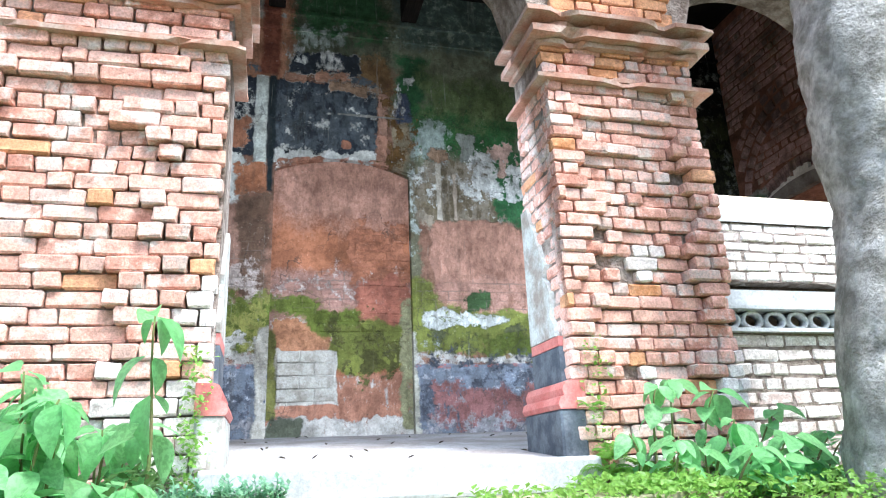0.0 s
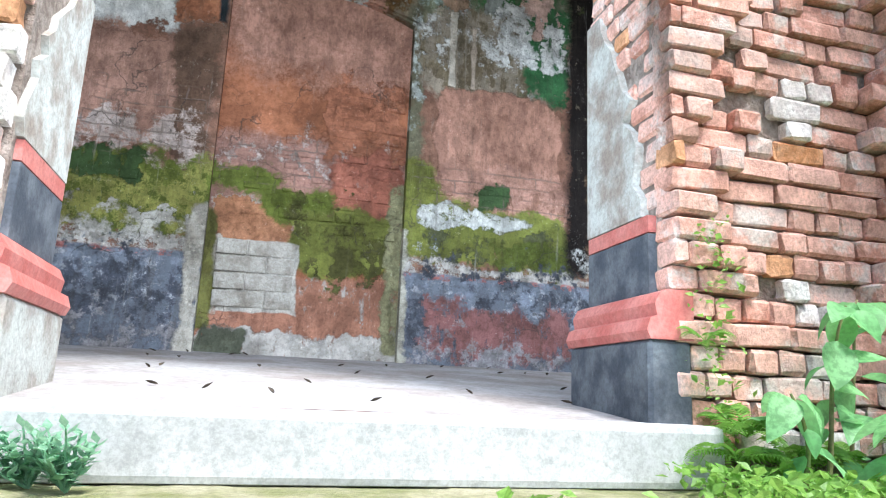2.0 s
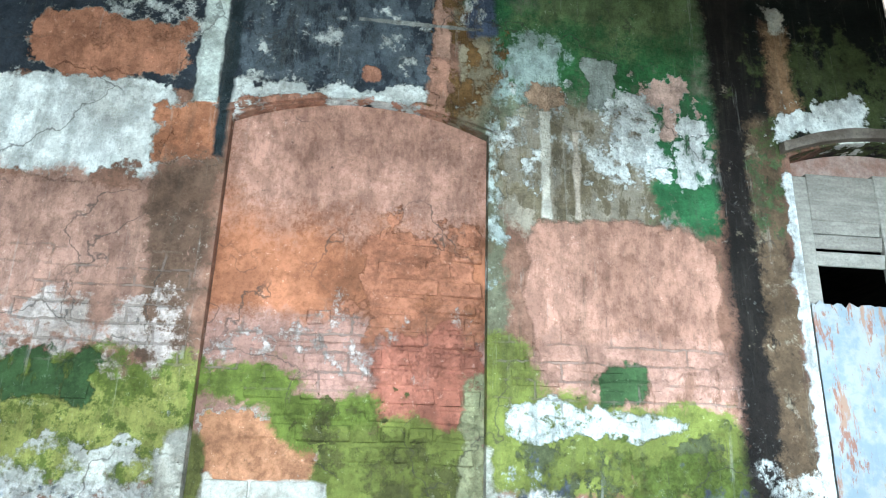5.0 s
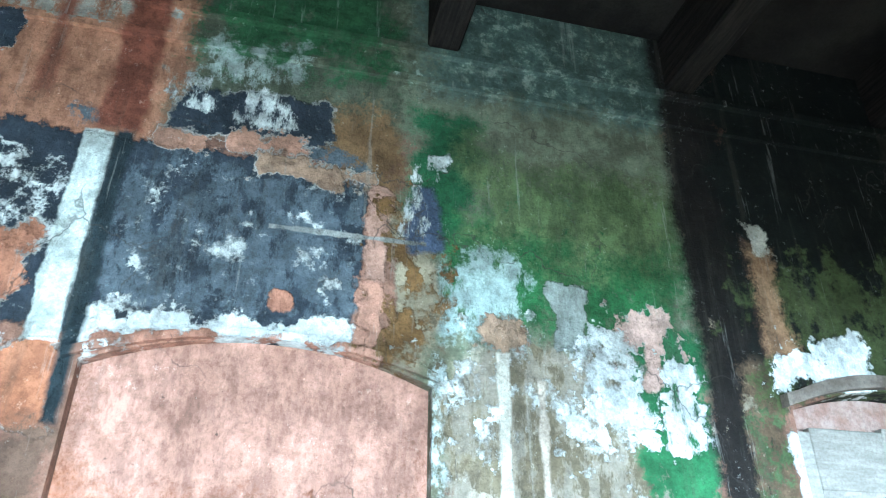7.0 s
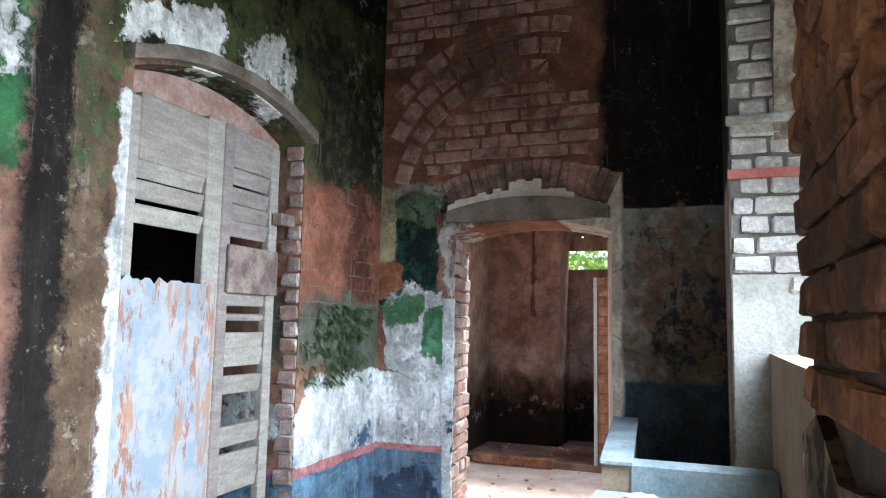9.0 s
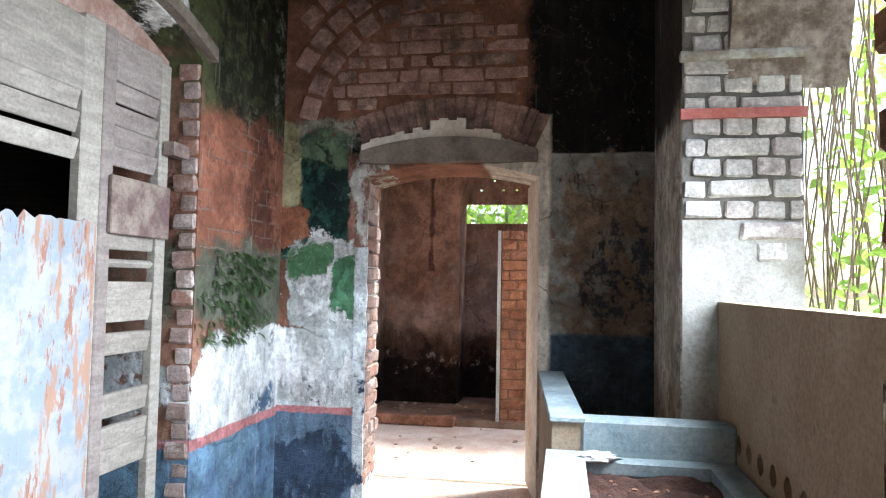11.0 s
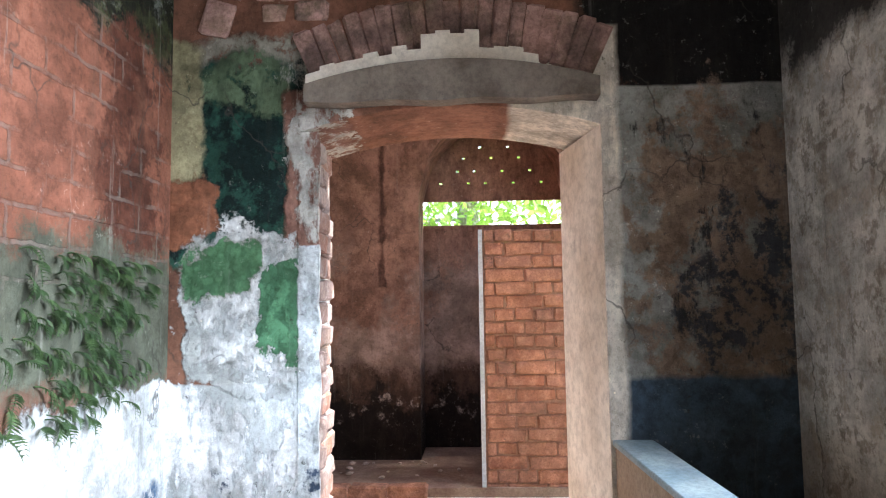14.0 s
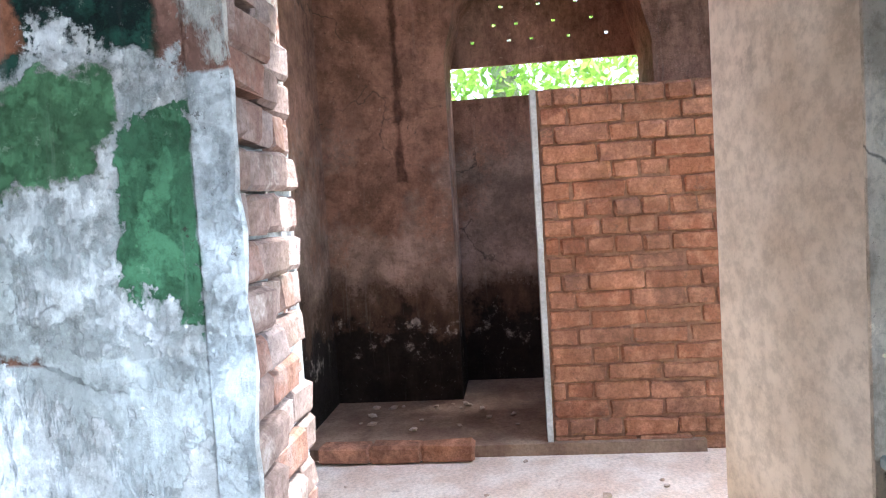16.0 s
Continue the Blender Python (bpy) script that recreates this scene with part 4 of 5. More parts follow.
# ---- parapet between the piers, two leaves under a sloping coping ----
bm = bmesh.new()
box(bm, ARCH2[0] - 0.01, ARCH2[1] + 0.01, 3.72, 3.84, 1.2, 2.365)
parapet_low = structure("wall_parapet_foot", bm, m_mortar, "pale brick foot of the parapet", "wall")
bm = bmesh.new()
box(bm, ARCH2[0] - 0.01, ARCH2[1] + 0.01, 3.72, 3.84, 2.69, 3.08)
parapet = structure("wall_parapet", bm, m_mortar, "pale limewashed brick parapet between the piers", "wall")
bm = bmesh.new()
prism(bm, [(3.7, 3.08), (4.03, 3.3), (4.03, 3.4), (3.7, 3.13)], ARCH2[0] + 0.001, ARCH2[1] - 0.001, "y")
structure("trim_parapet_coping", bm, m_lime, "sloping pale cement coping of the parapet", "trim")
vents = [(ARCH2[0] + 0.07 + 0.138 * k, 2.9) for k in range(11)]
bm = bmesh.new()
ux = sorted({ARCH2[0] - 0.01, ARCH2[1] + 0.01} | {round(c + s, 4) for c, _ in vents for s in (-0.035, 0.035)})
for a, b in zip(ux, ux[1:]):
    for c, d in ((2.1, 2.865), (2.865, 2.935), (2.935, 3.405)):
        if c == 2.865 and any(abs((a + b) / 2 - p) < 0.035 for p, _ in vents):
            # a rounded vent: corners filled in
            for (p, q, r) in (((a, c), (a + 0.024, c), (a, c + 0.024)), ((b, c), (b, c + 0.024), (b - 0.024, c)), ((a, d), (a, d - 0.024), (a + 0.024, d)), ((b, d), (b - 0.024, d), (b, d - 0.024))):
                prism(bm, [p, q, r], 4.03, 4.13)
            continue
        prism(bm, [(a, c), (b, c), (b, d), (a, d)], 4.03, 4.13)
structure("wall_parapet_inner", bm, m_browncem, "brown cement inner face of the parapet with a row of round vents", "wall")

# lattice band on the outside
lattice = thing("lattice_band", (ARCH2[0], 3.72, 2.4), "white pierced terracotta lattice band of oval rings in the parapet", "lattice")
bm = bmesh.new()
box(bm, ARCH2[0], ARCH2[1], 3.66, 3.84, 2.365, 2.388)
part("rail", bm, m_cement_white, lattice)
bm = bmesh.new()
box(bm, ARCH2[0], ARCH2[1], 3.66, 3.84, 2.505, 2.53)
part("rail", bm, m_cement_white, lattice)
bm = bmesh.new()
box(bm, ARCH2[0], ARCH2[1], 3.69, 3.8, 2.53, 2.63)
part("rail", bm, m_cement_white, lattice)
ring_bm = bmesh.new()
ring = []
for i in range(18):
    a = 2 * math.pi * i / 18
    ring.append([ring_bm.verts.new((math.cos(a) * (0.075 - 0.018 * s), y, math.sin(a) * (0.058 - 0.02 * s))) for s, y in ((0, -0.03), (1, -0.03), (1, 0.03), (0, 0.03))])
for i in range(18):
    a, b = ring[i], ring[(i + 1) % 18]
    for k in range(4):
        ring_bm.faces.new((a[k], b[k], b[(k + 1) % 4], a[(k + 1) % 4]))
ring_mesh = mesh_of(ring_bm, "ring", m_cement_white, True)
for k in range(10):
    ob = new("ring", ring_mesh)
    ob.parent = lattice
    ob.location = (0.085 + 0.164 * k, 0.03, 0.047)

# ---- piers: plinths, mouldings, reveals ----
def pier_base(x0, x1, name, label, foot, foot_label):
    t = thing(name, ((x0 + x1) / 2, 3.9, 1.66), label, "pier base")
    bm = bmesh.new()
    box(bm, x0, x1, 3.56, 4.09, 1.66, 1.925)
    soft(bm, 0.012)
    part("plinth", bm, foot, t, foot_label)
    bm = bmesh.new()
    prof = [(0.0, 1.925), (-0.012, 1.95), (0.0, 1.985), (0.022, 1.995), (0.016, 2.03), (0.034, 2.065), (0.06, 2.075)]
    left = x1 > 1.0
    pts = [((x0 + d) if left else (x1 - d), z) for d, z in prof] + ([(x1, 2.075), (x1, 1.925)] if left else [(x0, 2.075), (x0, 1.925)])
    prism(bm, pts, 3.55, 4.1)
    part("moulding", bm, m_redpaint, t, "red painted rounded moulding")
    return t


pier_base(1.575, 1.72, "painted_plinth", "black and red painted base of the brick pier beside the entrance", m_blackpaint, "black painted plinth")
pier_base(-0.24, -0.1, "painted_plinth", "peeling white and red painted base of the brick pier, half overgrown", m_lime, "peeling white plinth")
# plaster skins on the reveals
def reveal(x0, x1, spec, label):
    t = thing("reveal_plaster", ((x0 + x1) / 2, 3.95, 2.08), label, "plaster")
    for y0, y1, z0, z1, mat, nm in spec:
        bm = bmesh.new()
        if z1 > 2.6:
            n = 14
            rag = [(y1 - (y1 - y0) * (1 - 0.75 * (i / n) ** 2) + 0.07 * noise.noise(Vector((i * 0.9, x0 * 5, 2))), z0 + (z1 - z0) * i / n) for i in range(n + 1)]
            prism(bm, [(y1, z0)] + [(y1, z1)] + rag[::-1], x0, x1, "y")
        else:
            prism(bm, [(y0, z0), (y1, z0), (y1, z1), (y0, z1)], x0, x1, "y")
        part(nm, bm, mat, t)


reveal(1.64, 1.68, [(3.66, 4.07, 2.075, 2.27, m_blackpaint, "dado"), (3.66, 4.07, 2.275, 2.33, m_redpaint, "stripe"), (3.72, 4.08, 2.335, 3.2, m_lime, "plaster")], "peeling pale plaster with a red stripe on the pier's reveal")
reveal(-0.18, -0.15, [(3.66, 4.07, 2.075, 2.27, m_blackpaint, "dado"), (3.66, 4.07, 2.275, 2.33, m_redpaint, "stripe"), (3.64, 4.08, 2.335, 2.95, m_lime, "plaster")], "peeling white plaster with a red stripe on the overgrown pier's reveal")


def cap(x0, x1, z, name):
    t = thing(name, ((x0 + x1) / 2, 3.9, z), "weathered brick and plaster capital of the pier with broken ledges", "capital")
    for dz, h, out, nm in ((-0.02, 0.028, 0.075, "ledge"), (0.012, 0.03, 0.035, "fillet"), (0.25, 0.035, 0.035, "fillet"), (0.29, 0.05, 0.09, "ledge"), (0.345, 0.06, 0.05, "fillet"), (0.41, 0.032, 0.13, "ledge")):
        bm = bmesh.new()
        box(bm, x0 - out, x1 + out, FRONT - 0.02 - out, DEEPFACE + 0.01, z + dz, z + dz + h)
        bmesh.ops.subdivide_edges(bm, edges=[e for e in bm.edges if abs(e.verts[0].co.x - e.verts[1].co.x) > 0.5], cuts=26)
        bmesh.ops.subdivide_edges(bm, edges=[e for e in bm.edges if abs(e.verts[0].co.y - e.verts[1].co.y) > 0.3], cuts=10)
        for v in bm.verts:
            chip = max(0.0, noise.noise(v.co * 7 + Vector((0, 0, dz * 30))) - 0.12) * 0.16
            if v.co.y < FRONT + 0.02:
                v.co.y += min(out, chip)
            v.co += Vector((0.006, 0.012, 0.012)) * noise.noise(v.co * 9 + Vector((0, 0, dz * 30)))
        part(nm, bm, m_capstone, t)


cap(1.67, 2.72, 3.9, "pier_capital")
cap(-1.9, -0.17, 3.88, "pier_capital")

# ---- shuttered doorway in the back wall ----
door_1 = thing("shutter_door", (3.7, 6.53, 2.165), "weathered grey louvred double door, patched with rusty tin and missing slats", "door", "", "")
def stile(name, x0, x1, z0, z1, mat, y0=6.5, y1=6.545):
    bm = bmesh.new()
    box(bm, x0, x1, y0, y1, z0, z1)
    soft(bm, 0.005)
    return part(name, bm, mat, door_1)


stile("stile", 3.10, 3.22, 2.17, 4.4, m_shutter)
stile("stile", 3.63, 3.745, 2.17, 4.44, m_shutter)
stile("stile", 3.75, 3.82, 2.17, 4.44, m_shutter_dark)
stile("stile", 4.13, 4.20, 2.17, 4.41, m_shutter)
stile("top_rail", 3.221, 3.629, 4.14, 4.42, m_shutter)
stile("top_rail", 3.821, 4.129, 4.24, 4.43, m_shutter_dark)
stile("bottom_rail", 3.221, 3.629, 2.17, 2.35, m_shutter)
stile("bottom_rail", 3.821, 4.129, 2.17, 2.35, m_shutter)
def slat(x0, x1, z0, h, mat, tilt=14, name="slat"):
    bm = bmesh.new()
    box(bm, x0, x1, -0.012, 0.012, -h / 2, h / 2)
    soft(bm, 0.004)
    bm.transform(pose((0), 6.525, z0 + h / 2, tilt, rng.uniform(-0.6, 0.6), 0))
    part(name, bm, mat, door_1)


for k in range(3):
    slat(3.222, 3.628, 3.868 + 0.09 * k, 0.079, m_shutter)
for k in range(4):
    slat(3.822, 4.128, 3.868 + 0.092 * k, 0.079, m_shutter_dark)
for z0 in (3.17, 3.262, 3.354):
    slat(3.822, 4.128, z0, 0.089, m_shutter, 10)
for z0 in (2.66, 2.762, 2.864):
    slat(3.822, 4.128, z0, 0.098, m_shutter, 8)
slat(3.822, 4.128, 3.48, 0.03, m_shutter, 40)
slat(3.822, 4.128, 3.53, 0.09, m_shutter, 4)
bm = bmesh.new()
box(bm, 3.79, 4.19, 6.478, 6.498, 3.63, 3.86)
soft(bm, 0.004)
part("patch_panel", bm, m_rustplate, door_1, "brown stained patch panel")
bm = bmesh.new()
g2 = [[bm.verts.new((3.13 + 0.57 * i / 24 + 0.008 * noise.noise(Vector((i, j * 2.0, 2))), 6.48 - 0.014 * abs(noise.noise(Vector((i * 0.17, j * 0.3, 7)))), 2.56 + (1.1 + 0.03 * noise.noise(Vector((i * 0.7, 0, 4)))) * j / 14)) for j in range(15)] for i in range(25)]
for i in range(24):
    for j in range(14):
        bm.faces.new((g2[i][j], g2[i + 1][j], g2[i + 1][j + 1], g2[i][j + 1]))
tin = part("tin_sheet", bm, m_tin, door_1, "rust-streaked pale tin sheet")
sol = tin.modifiers.new("thick", "SOLIDIFY")
sol.thickness = 0.003
bm = bmesh.new()
prism(bm, [(u, z) for u, z in [(3.06 + 1.21 * i / 12, arch_z(SHUT, 3.06 + 1.21 * i / 12)) for i in range(13)]] + [(4.27, 4.36), (3.06, 4.36)], 6.56, 6.62)
part("arch_panel", bm, m_mortar_pink, door_1, "pinkish brick filling under the arch")
bm = bmesh.new()
box(bm, 4.14, 4.27, 6.44, 6.49, 4.0, 4.06)
part("hinge", bm, m_rustplate, door_1, "rusty iron hinge strap")
# room shell behind the shutters, its darkness put into a near-black colour
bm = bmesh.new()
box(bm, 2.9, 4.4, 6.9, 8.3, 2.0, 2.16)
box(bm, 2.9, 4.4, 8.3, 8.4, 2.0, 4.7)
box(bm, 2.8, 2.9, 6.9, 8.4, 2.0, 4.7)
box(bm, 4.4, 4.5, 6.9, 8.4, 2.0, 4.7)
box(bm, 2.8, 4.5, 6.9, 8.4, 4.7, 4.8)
structure("wall_dark_room", bm, m_beam, "shell behind the shuttered door, coloured near black for an unlit room", "wall")

# hood mouldings over niche, shutter and doorway
def hood(o, d0, d1, lift, thick, mat, name, label, axis="x", grow=0.05):
    bm = bmesh.new()
    n = 18
    us = [o[0] - grow + (o[1] - o[0] + 2 * grow) * i / n for i in range(n + 1)]
    wide = (o[0] - grow, o[1] + grow, 0, o[3] + lift, o[4])
    low = [(u, arch_z(wide, u)) for u in us]
    high = [(u, arch_z(wide, u) + thick * (1 + 0.25 * noise.noise(Vector((u * 6, 2, 1))))) for u in us]
    for i in range(n):
        prism(bm, [low[i], low[i + 1], high[i + 1], high[i]], d0, d1, axis)
    return structure(name, bm, mat, label, "trim")


hood(NICHE, BACK - 0.03, BACK + 0.04, 0.0, 0.035, m_back, "trim_niche_arch", "thin plaster arch line over the walled-up doorway")
hood(SHUT, BACK - 0.05, BACK + 0.08, 0.005, 0.06, m_hood, "trim_shutter_arch", "projecting grey plaster arch over the shuttered door")
# flat-soffited cement hood over the doorway, curved on top
bm = bmesh.new()
hood_top = (4.9, 5.9, 0, 4.205, 0.075)
for i in range(20):
    a, b = 4.9 + 0.05 * i, 4.95 + 0.05 * i
    prism(bm, [(a, 4.14 + 0.004 * math.sin(i)), (b, 4.14 + 0.004 * math.sin(i + 1)), (b, arch_z(hood_top, b)), (a, arch_z(hood_top, a))], END - 0.075, END, "y")
structure("trim_gate_hood", bm, m_hood, "projecting grey cement hood over the doorway, curved on top", "trim")
bm = bmesh.new()
for i in range(16):
    a, b = 5.1 + 0.05 * i, 5.15 + 0.05 * i
    h = 0.04 + 0.05 * abs(noise.noise(Vector((i * 0.6, 3, 8)))) + (0.055 if 3 < i < 8 else 0)
    za, zb = arch_z(hood_top, a) + 0.001, arch_z(hood_top, b) + 0.001
    prism(bm, [(a, za), (b, zb), (b, zb + h), (a, za + h)], END - 0.05, END, "y")
structure("trim_plaster_remnant", bm, m_cream, "broken remnant of cream plaster above the hood", "trim")
bm = bmesh.new()
box(bm, END - 0.003, END + 0.014, 5.862, 5.935, 2.2, 4.058)
bmesh.ops.subdivide_edges(bm, edges=[e for e in bm.edges if abs(e.verts[0].co.z - e.verts[1].co.z) > 1], cuts=30)
for v in bm.verts:
    if v.co.y < 5.9:
        v.co.y += 0.014 * noise.noise(Vector((v.co.x * 8, 2, v.co.z * 9)))
structure("trim_gate_jamb", bm, m_end, "broken white plaster edge of the doorway jamb", "trim")

# ---- cistern and planter in the corner ----
cistern = thing("cistern", (4.7, 4.5, 2.165), "blue-grey cement cistern with a broad rim in the veranda corner", "cistern")
def askew(bm, x0, x1, ya, yb, thick, lo, hi):
    """A wall from (x0, ya) to (x1, yb), its foot and top given at both ends."""
    v = [bm.verts.new(p) for p in ((x0, ya, lo[0]), (x1, yb, lo[1]), (x1, yb - thick, lo[1]), (x0, ya - thick, lo[0]), (x0, ya, hi[0]), (x1, yb, hi[1]), (x1, yb - thick, hi[1]), (x0, ya - thick, hi[0]))]
    for f in ((0, 1, 2, 3), (4, 7, 6, 5), (0, 4, 5, 1), (1, 5, 6, 2), (2, 6, 7, 3), (3, 7, 4, 0)):
        bm.faces.new([v[i] for i in f])


bm = bmesh.new()
askew(bm, 4.06, END, 4.79, 4.875, 0.115, (2.165, 2.165), (2.945, 2.975))
part("side_wall", bm, m_browncem, cistern, "brown stained side wall")
bm = bmesh.new()
askew(bm, 4.045, END, 4.8, 4.885, 0.135, (2.947, 2.977), (2.968, 2.998))
soft(bm, 0.004)
part("rim", bm, m_bluecem, cistern)
bm = bmesh.new()
box(bm, 4.05, 4.18, 4.13, 4.68, 2.165, 2.96)
soft(bm, 0.008)
part("front_wall", bm, m_bluecem, cistern)
planter = thing("planter", (3.5, 4.4, 2.165), "low cement bed with a pale rim, filled with red earth", "planter")
bm = bmesh.new()
box(bm, 2.95, 4.05, 4.68, 4.8, 2.165, 2.82)
part("side_wall", bm, m_browncem, planter)
for r in ((2.95, 4.049, 4.67, 4.81, 2.82, 2.845), (3.95, 4.049, 4.14, 4.67, 2.79, 2.83), (2.95, 3.95, 4.14, 4.24, 2.79, 2.83)):
    bm = bmesh.new()
    box(bm, *r)
    part("rim", bm, m_paleblue if r[2] > 4.6 else m_bluecem, planter)
bm = bmesh.new()
ge = [[bm.verts.new((2.95 + 1.0 * i / 16, 4.22 + 0.46 * j / 10, 2.79 + 0.03 * noise.noise(Vector((i * 0.9, j * 0.9, 1))) + 0.02 * noise.noise(Vector((i * 2.3, j * 2.3, 4))))) for j in range(11)] for i in range(17)]
for i in range(16):
    for j in range(10):
        bm.faces.new((ge[i][j], ge[i + 1][j], ge[i + 1][j + 1], ge[i][j + 1]))
part("earth", bm, m_earth, planter, "loose dark red earth")

# ---- tree ----
def tube(bm, path, radii, sides=12, wob=0.0, seed=0):
    rings = []
    for i, (p, r) in enumerate(zip(path, radii)):
        p = Vector(p)
        q = Vector(path[min(i + 1, len(path) - 1)]) - Vector(path[max(i - 1, 0)])
        q.normalize()
        side = q.cross(Vector((0.3, 1, 0.1))).normalized()
        up = q.cross(side)
        rings.append([bm.verts.new(p + (side * math.cos(2 * math.pi * k / sides) + up * math.sin(2 * math.pi * k / sides)) * r * (1 + wob * noise.noise(Vector((k * 0.8, i * 0.6, seed))))) for k in range(sides)])
    for a, b in zip(rings, rings[1:]):
        for k in range(sides):
            bm.faces.new((a[k], a[(k + 1) % sides], b[(k + 1) % sides], b[k]))
    bm.faces.new(rings[-1])
    bm.faces.new(rings[0][::-1])


def smoothpath(pts, n):
    out = []
    for i in range(n + 1):
        t = i / n * (len(pts) - 1)
        k = min(int(t), len(pts) - 2)
        f = t - k
        p = [pts[max(0, min(len(pts) - 1, k + d))] for d in (-1, 0, 1, 2)]
        out.append(tuple(0.5 * (2 * p[1][c] + (p[2][c] - p[0][c]) * f + (2 * p[0][c] - 5 * p[1][c] + 4 * p[2][c] - p[3][c]) * f * f + (3 * p[1][c] - p[0][c] - 3 * p[2][c] + p[3][c]) * f ** 3) for c in range(len(pts[0]))))
    return out


tree = thing("tree", (2.75, 2.6, 0.8), "old tree with a rough grey trunk beside the facade", "tree")
bm = bmesh.new()
trunk = smoothpath([(2.72, 2.6, 0.7, 0.36), (2.76, 2.6, 1.4, 0.3), (2.82, 2.6, 2.1, 0.25), (2.95, 2.6, 2.7, 0.25), (3.0, 2.62, 3.0, 0.29), (3.03, 2.6, 3.5, 0.32), (3.1, 2.6, 4.3, 0.31), (3.1, 2.55, 5.4, 0.26), (3.1, 2.5, 6.6, 0.2), (3.2, 2.4, 8.0, 0.14)], 60)
tube(bm, [p[:3] for p in trunk], [p[3] for p in trunk], 28, 0.14, 3)
part("trunk", bm, m_bark, tree, "", True)

# ---- plants ----
def leaf_mesh(name, length, width, mat, fold=0.25, droop=0.35, tip=0.9):
    """A pointed oval leaf with a folded midrib, from the origin along +x."""
    bm = bmesh.new()
    n = 6
    mid, lo, hi = [], [], []
    for i in range(n + 1):
        s = i / n
        w = width / 2 * (math.sin(math.pi * s ** 0.8) ** tip) if 0 < i < n else 0.001
        x, z = length * s, -droop * length * s * s
        mid.append(bm.verts.new((x, 0, z)))
        lo.append(bm.verts.new((x, -w, z + fold * w)))
        hi.append(bm.verts.new((x, w, z + fold * w)))
    for i in range(n):
        bm.faces.new((mid[i], mid[i + 1], lo[i + 1], lo[i]))
        bm.faces.new((mid[i], hi[i], hi[i + 1], mid[i + 1]))
    me = mesh_of(bm, name, mat, True)
    return me


def child(name, me, parent, m):
    ob = new(name, me)
    ob.parent = parent
    ob.matrix_basis = m
    return ob


broad = [leaf_mesh("leaf", 0.17, 0.11, m_leaf, 0.3, d, 0.8) for d in (0.1, 0.3, 0.55)]
small = [leaf_mesh("leaf", 0.09, 0.055, m_leaf, 0.2, d) for d in (0.2, 0.4)]


def leafy_plant(at, height, pairs, size, lean=(0, 0), seed=0, leaves=None, label="", mat=m_stem):
    r = random.Random(seed)
    leaves = leaves or broad
    t = thing("leafy_plant", at, label or "broad-leaved green weed growing against the brick pier", "plant", "weeds by the facade")
    bm = bmesh.new()
    pts = [(lean[0] * s * s + 0.015 * math.sin(s * 5 + seed), lean[1] * s * s, height * s) for s in [i / 8 for i in range(9)]]
    tube(bm, pts, [0.009 * (1 - 0.6 * i / 8) for i in range(9)], 6)
    stem = new("stem", mesh_of(bm, "stem", mat, True))
    stem.parent = t
    for k in range(pairs):
        s = 0.25 + 0.75 * (k + 1) / pairs
        p = Vector((lean[0] * s * s + 0.015 * math.sin(s * 5 + seed), lean[1] * s * s, height * s))
        turn = k * 80 + r.uniform(-25, 25)
        for side in ((0, 180) if k < pairs - 1 else (0, 72, 144, 216, 288)):
            sc = size * r.uniform(0.5, 1.15)
            child("leaf", r.choice(leaves), stem, Matrix.Translation(p) @ pose(0, 0, 0, r.uniform(-35, 35), r.uniform(-15, 65), turn + side + r.uniform(-15, 15)) @ Matrix.Translation((0.02, 0, 0)) @ Matrix.Scale(sc, 4))
    return t


def gz(x, y):
    if -0.42 < x < 1.95 and y > 1.5:
        return next(zz for y0, zz in ((2.7, 1.52), (2.5, 1.32), (2.3, 1.12), (2.1, 0.92), (1.9, 0.72), (1.7, 0.52), (1.5, 0.32)) if y >= y0) - 0.01
    return ground_z(x, y) - 0.02


pr = random.Random(55)
LEFT = [(-0.33, 2.85, 0.72, 4, 1.0, 0.02, -0.08), (-0.62, 2.6, 0.42, 4, 1.1, 0.0, -0.1), (-0.9, 2.5, 0.5, 5, 1.15, 0.05, -0.12), (-0.5, 2.35, 0.34, 4, 1.1, 0.05, -0.1)]
LEFT += [(pr.uniform(-1.25, -0.38), pr.uniform(2.1, 3.1), pr.uniform(0.22, 0.5), 4, pr.uniform(0.65, 1.0), pr.uniform(-0.08, 0.1), pr.uniform(-0.15, 0)) for _ in range(44)]
LEFT += [(pr.uniform(-1.0, -0.36), pr.uniform(2.7, 3.3), pr.uniform(0.4, 0.66), 5, pr.uniform(0.7, 1.0), pr.uniform(-0.06, 0.08), pr.uniform(-0.15, -0.04)) for _ in range(11)]
RIGHT = [(1.96, 3.25, 0.58, 4, 0.95, -0.03, -0.08), (2.12, 3.1, 0.36, 4, 0.95, 0.05, -0.12), (2.3, 3.0, 0.28, 4, 1.05, 0.1, -0.1), (2.06, 3.38, 0.7, 5, 0.8, 0.05, -0.05), (1.92, 3.3, 0.5, 5, 0.75, 0.04, -0.08), (2.2, 3.3, 0.55, 5, 0.85, 0.05, -0.1), (2.5, 3.3, 0.45, 5, 0.85, 0.08, -0.1)]
RIGHT += [(pr.uniform(1.8, 2.75), pr.uniform(2.8, 3.35), pr.uniform(0.16, 0.3), 3, pr.uniform(0.6, 0.9), pr.uniform(-0.05, 0.12), pr.uniform(-0.12, 0)) for _ in range(16)]
for i, (x, y, h, pairs, size, lx, ly) in enumerate(LEFT + RIGHT):
    leafy_plant((x, y, gz(x, y)), h, pairs, size, (lx, ly), i)


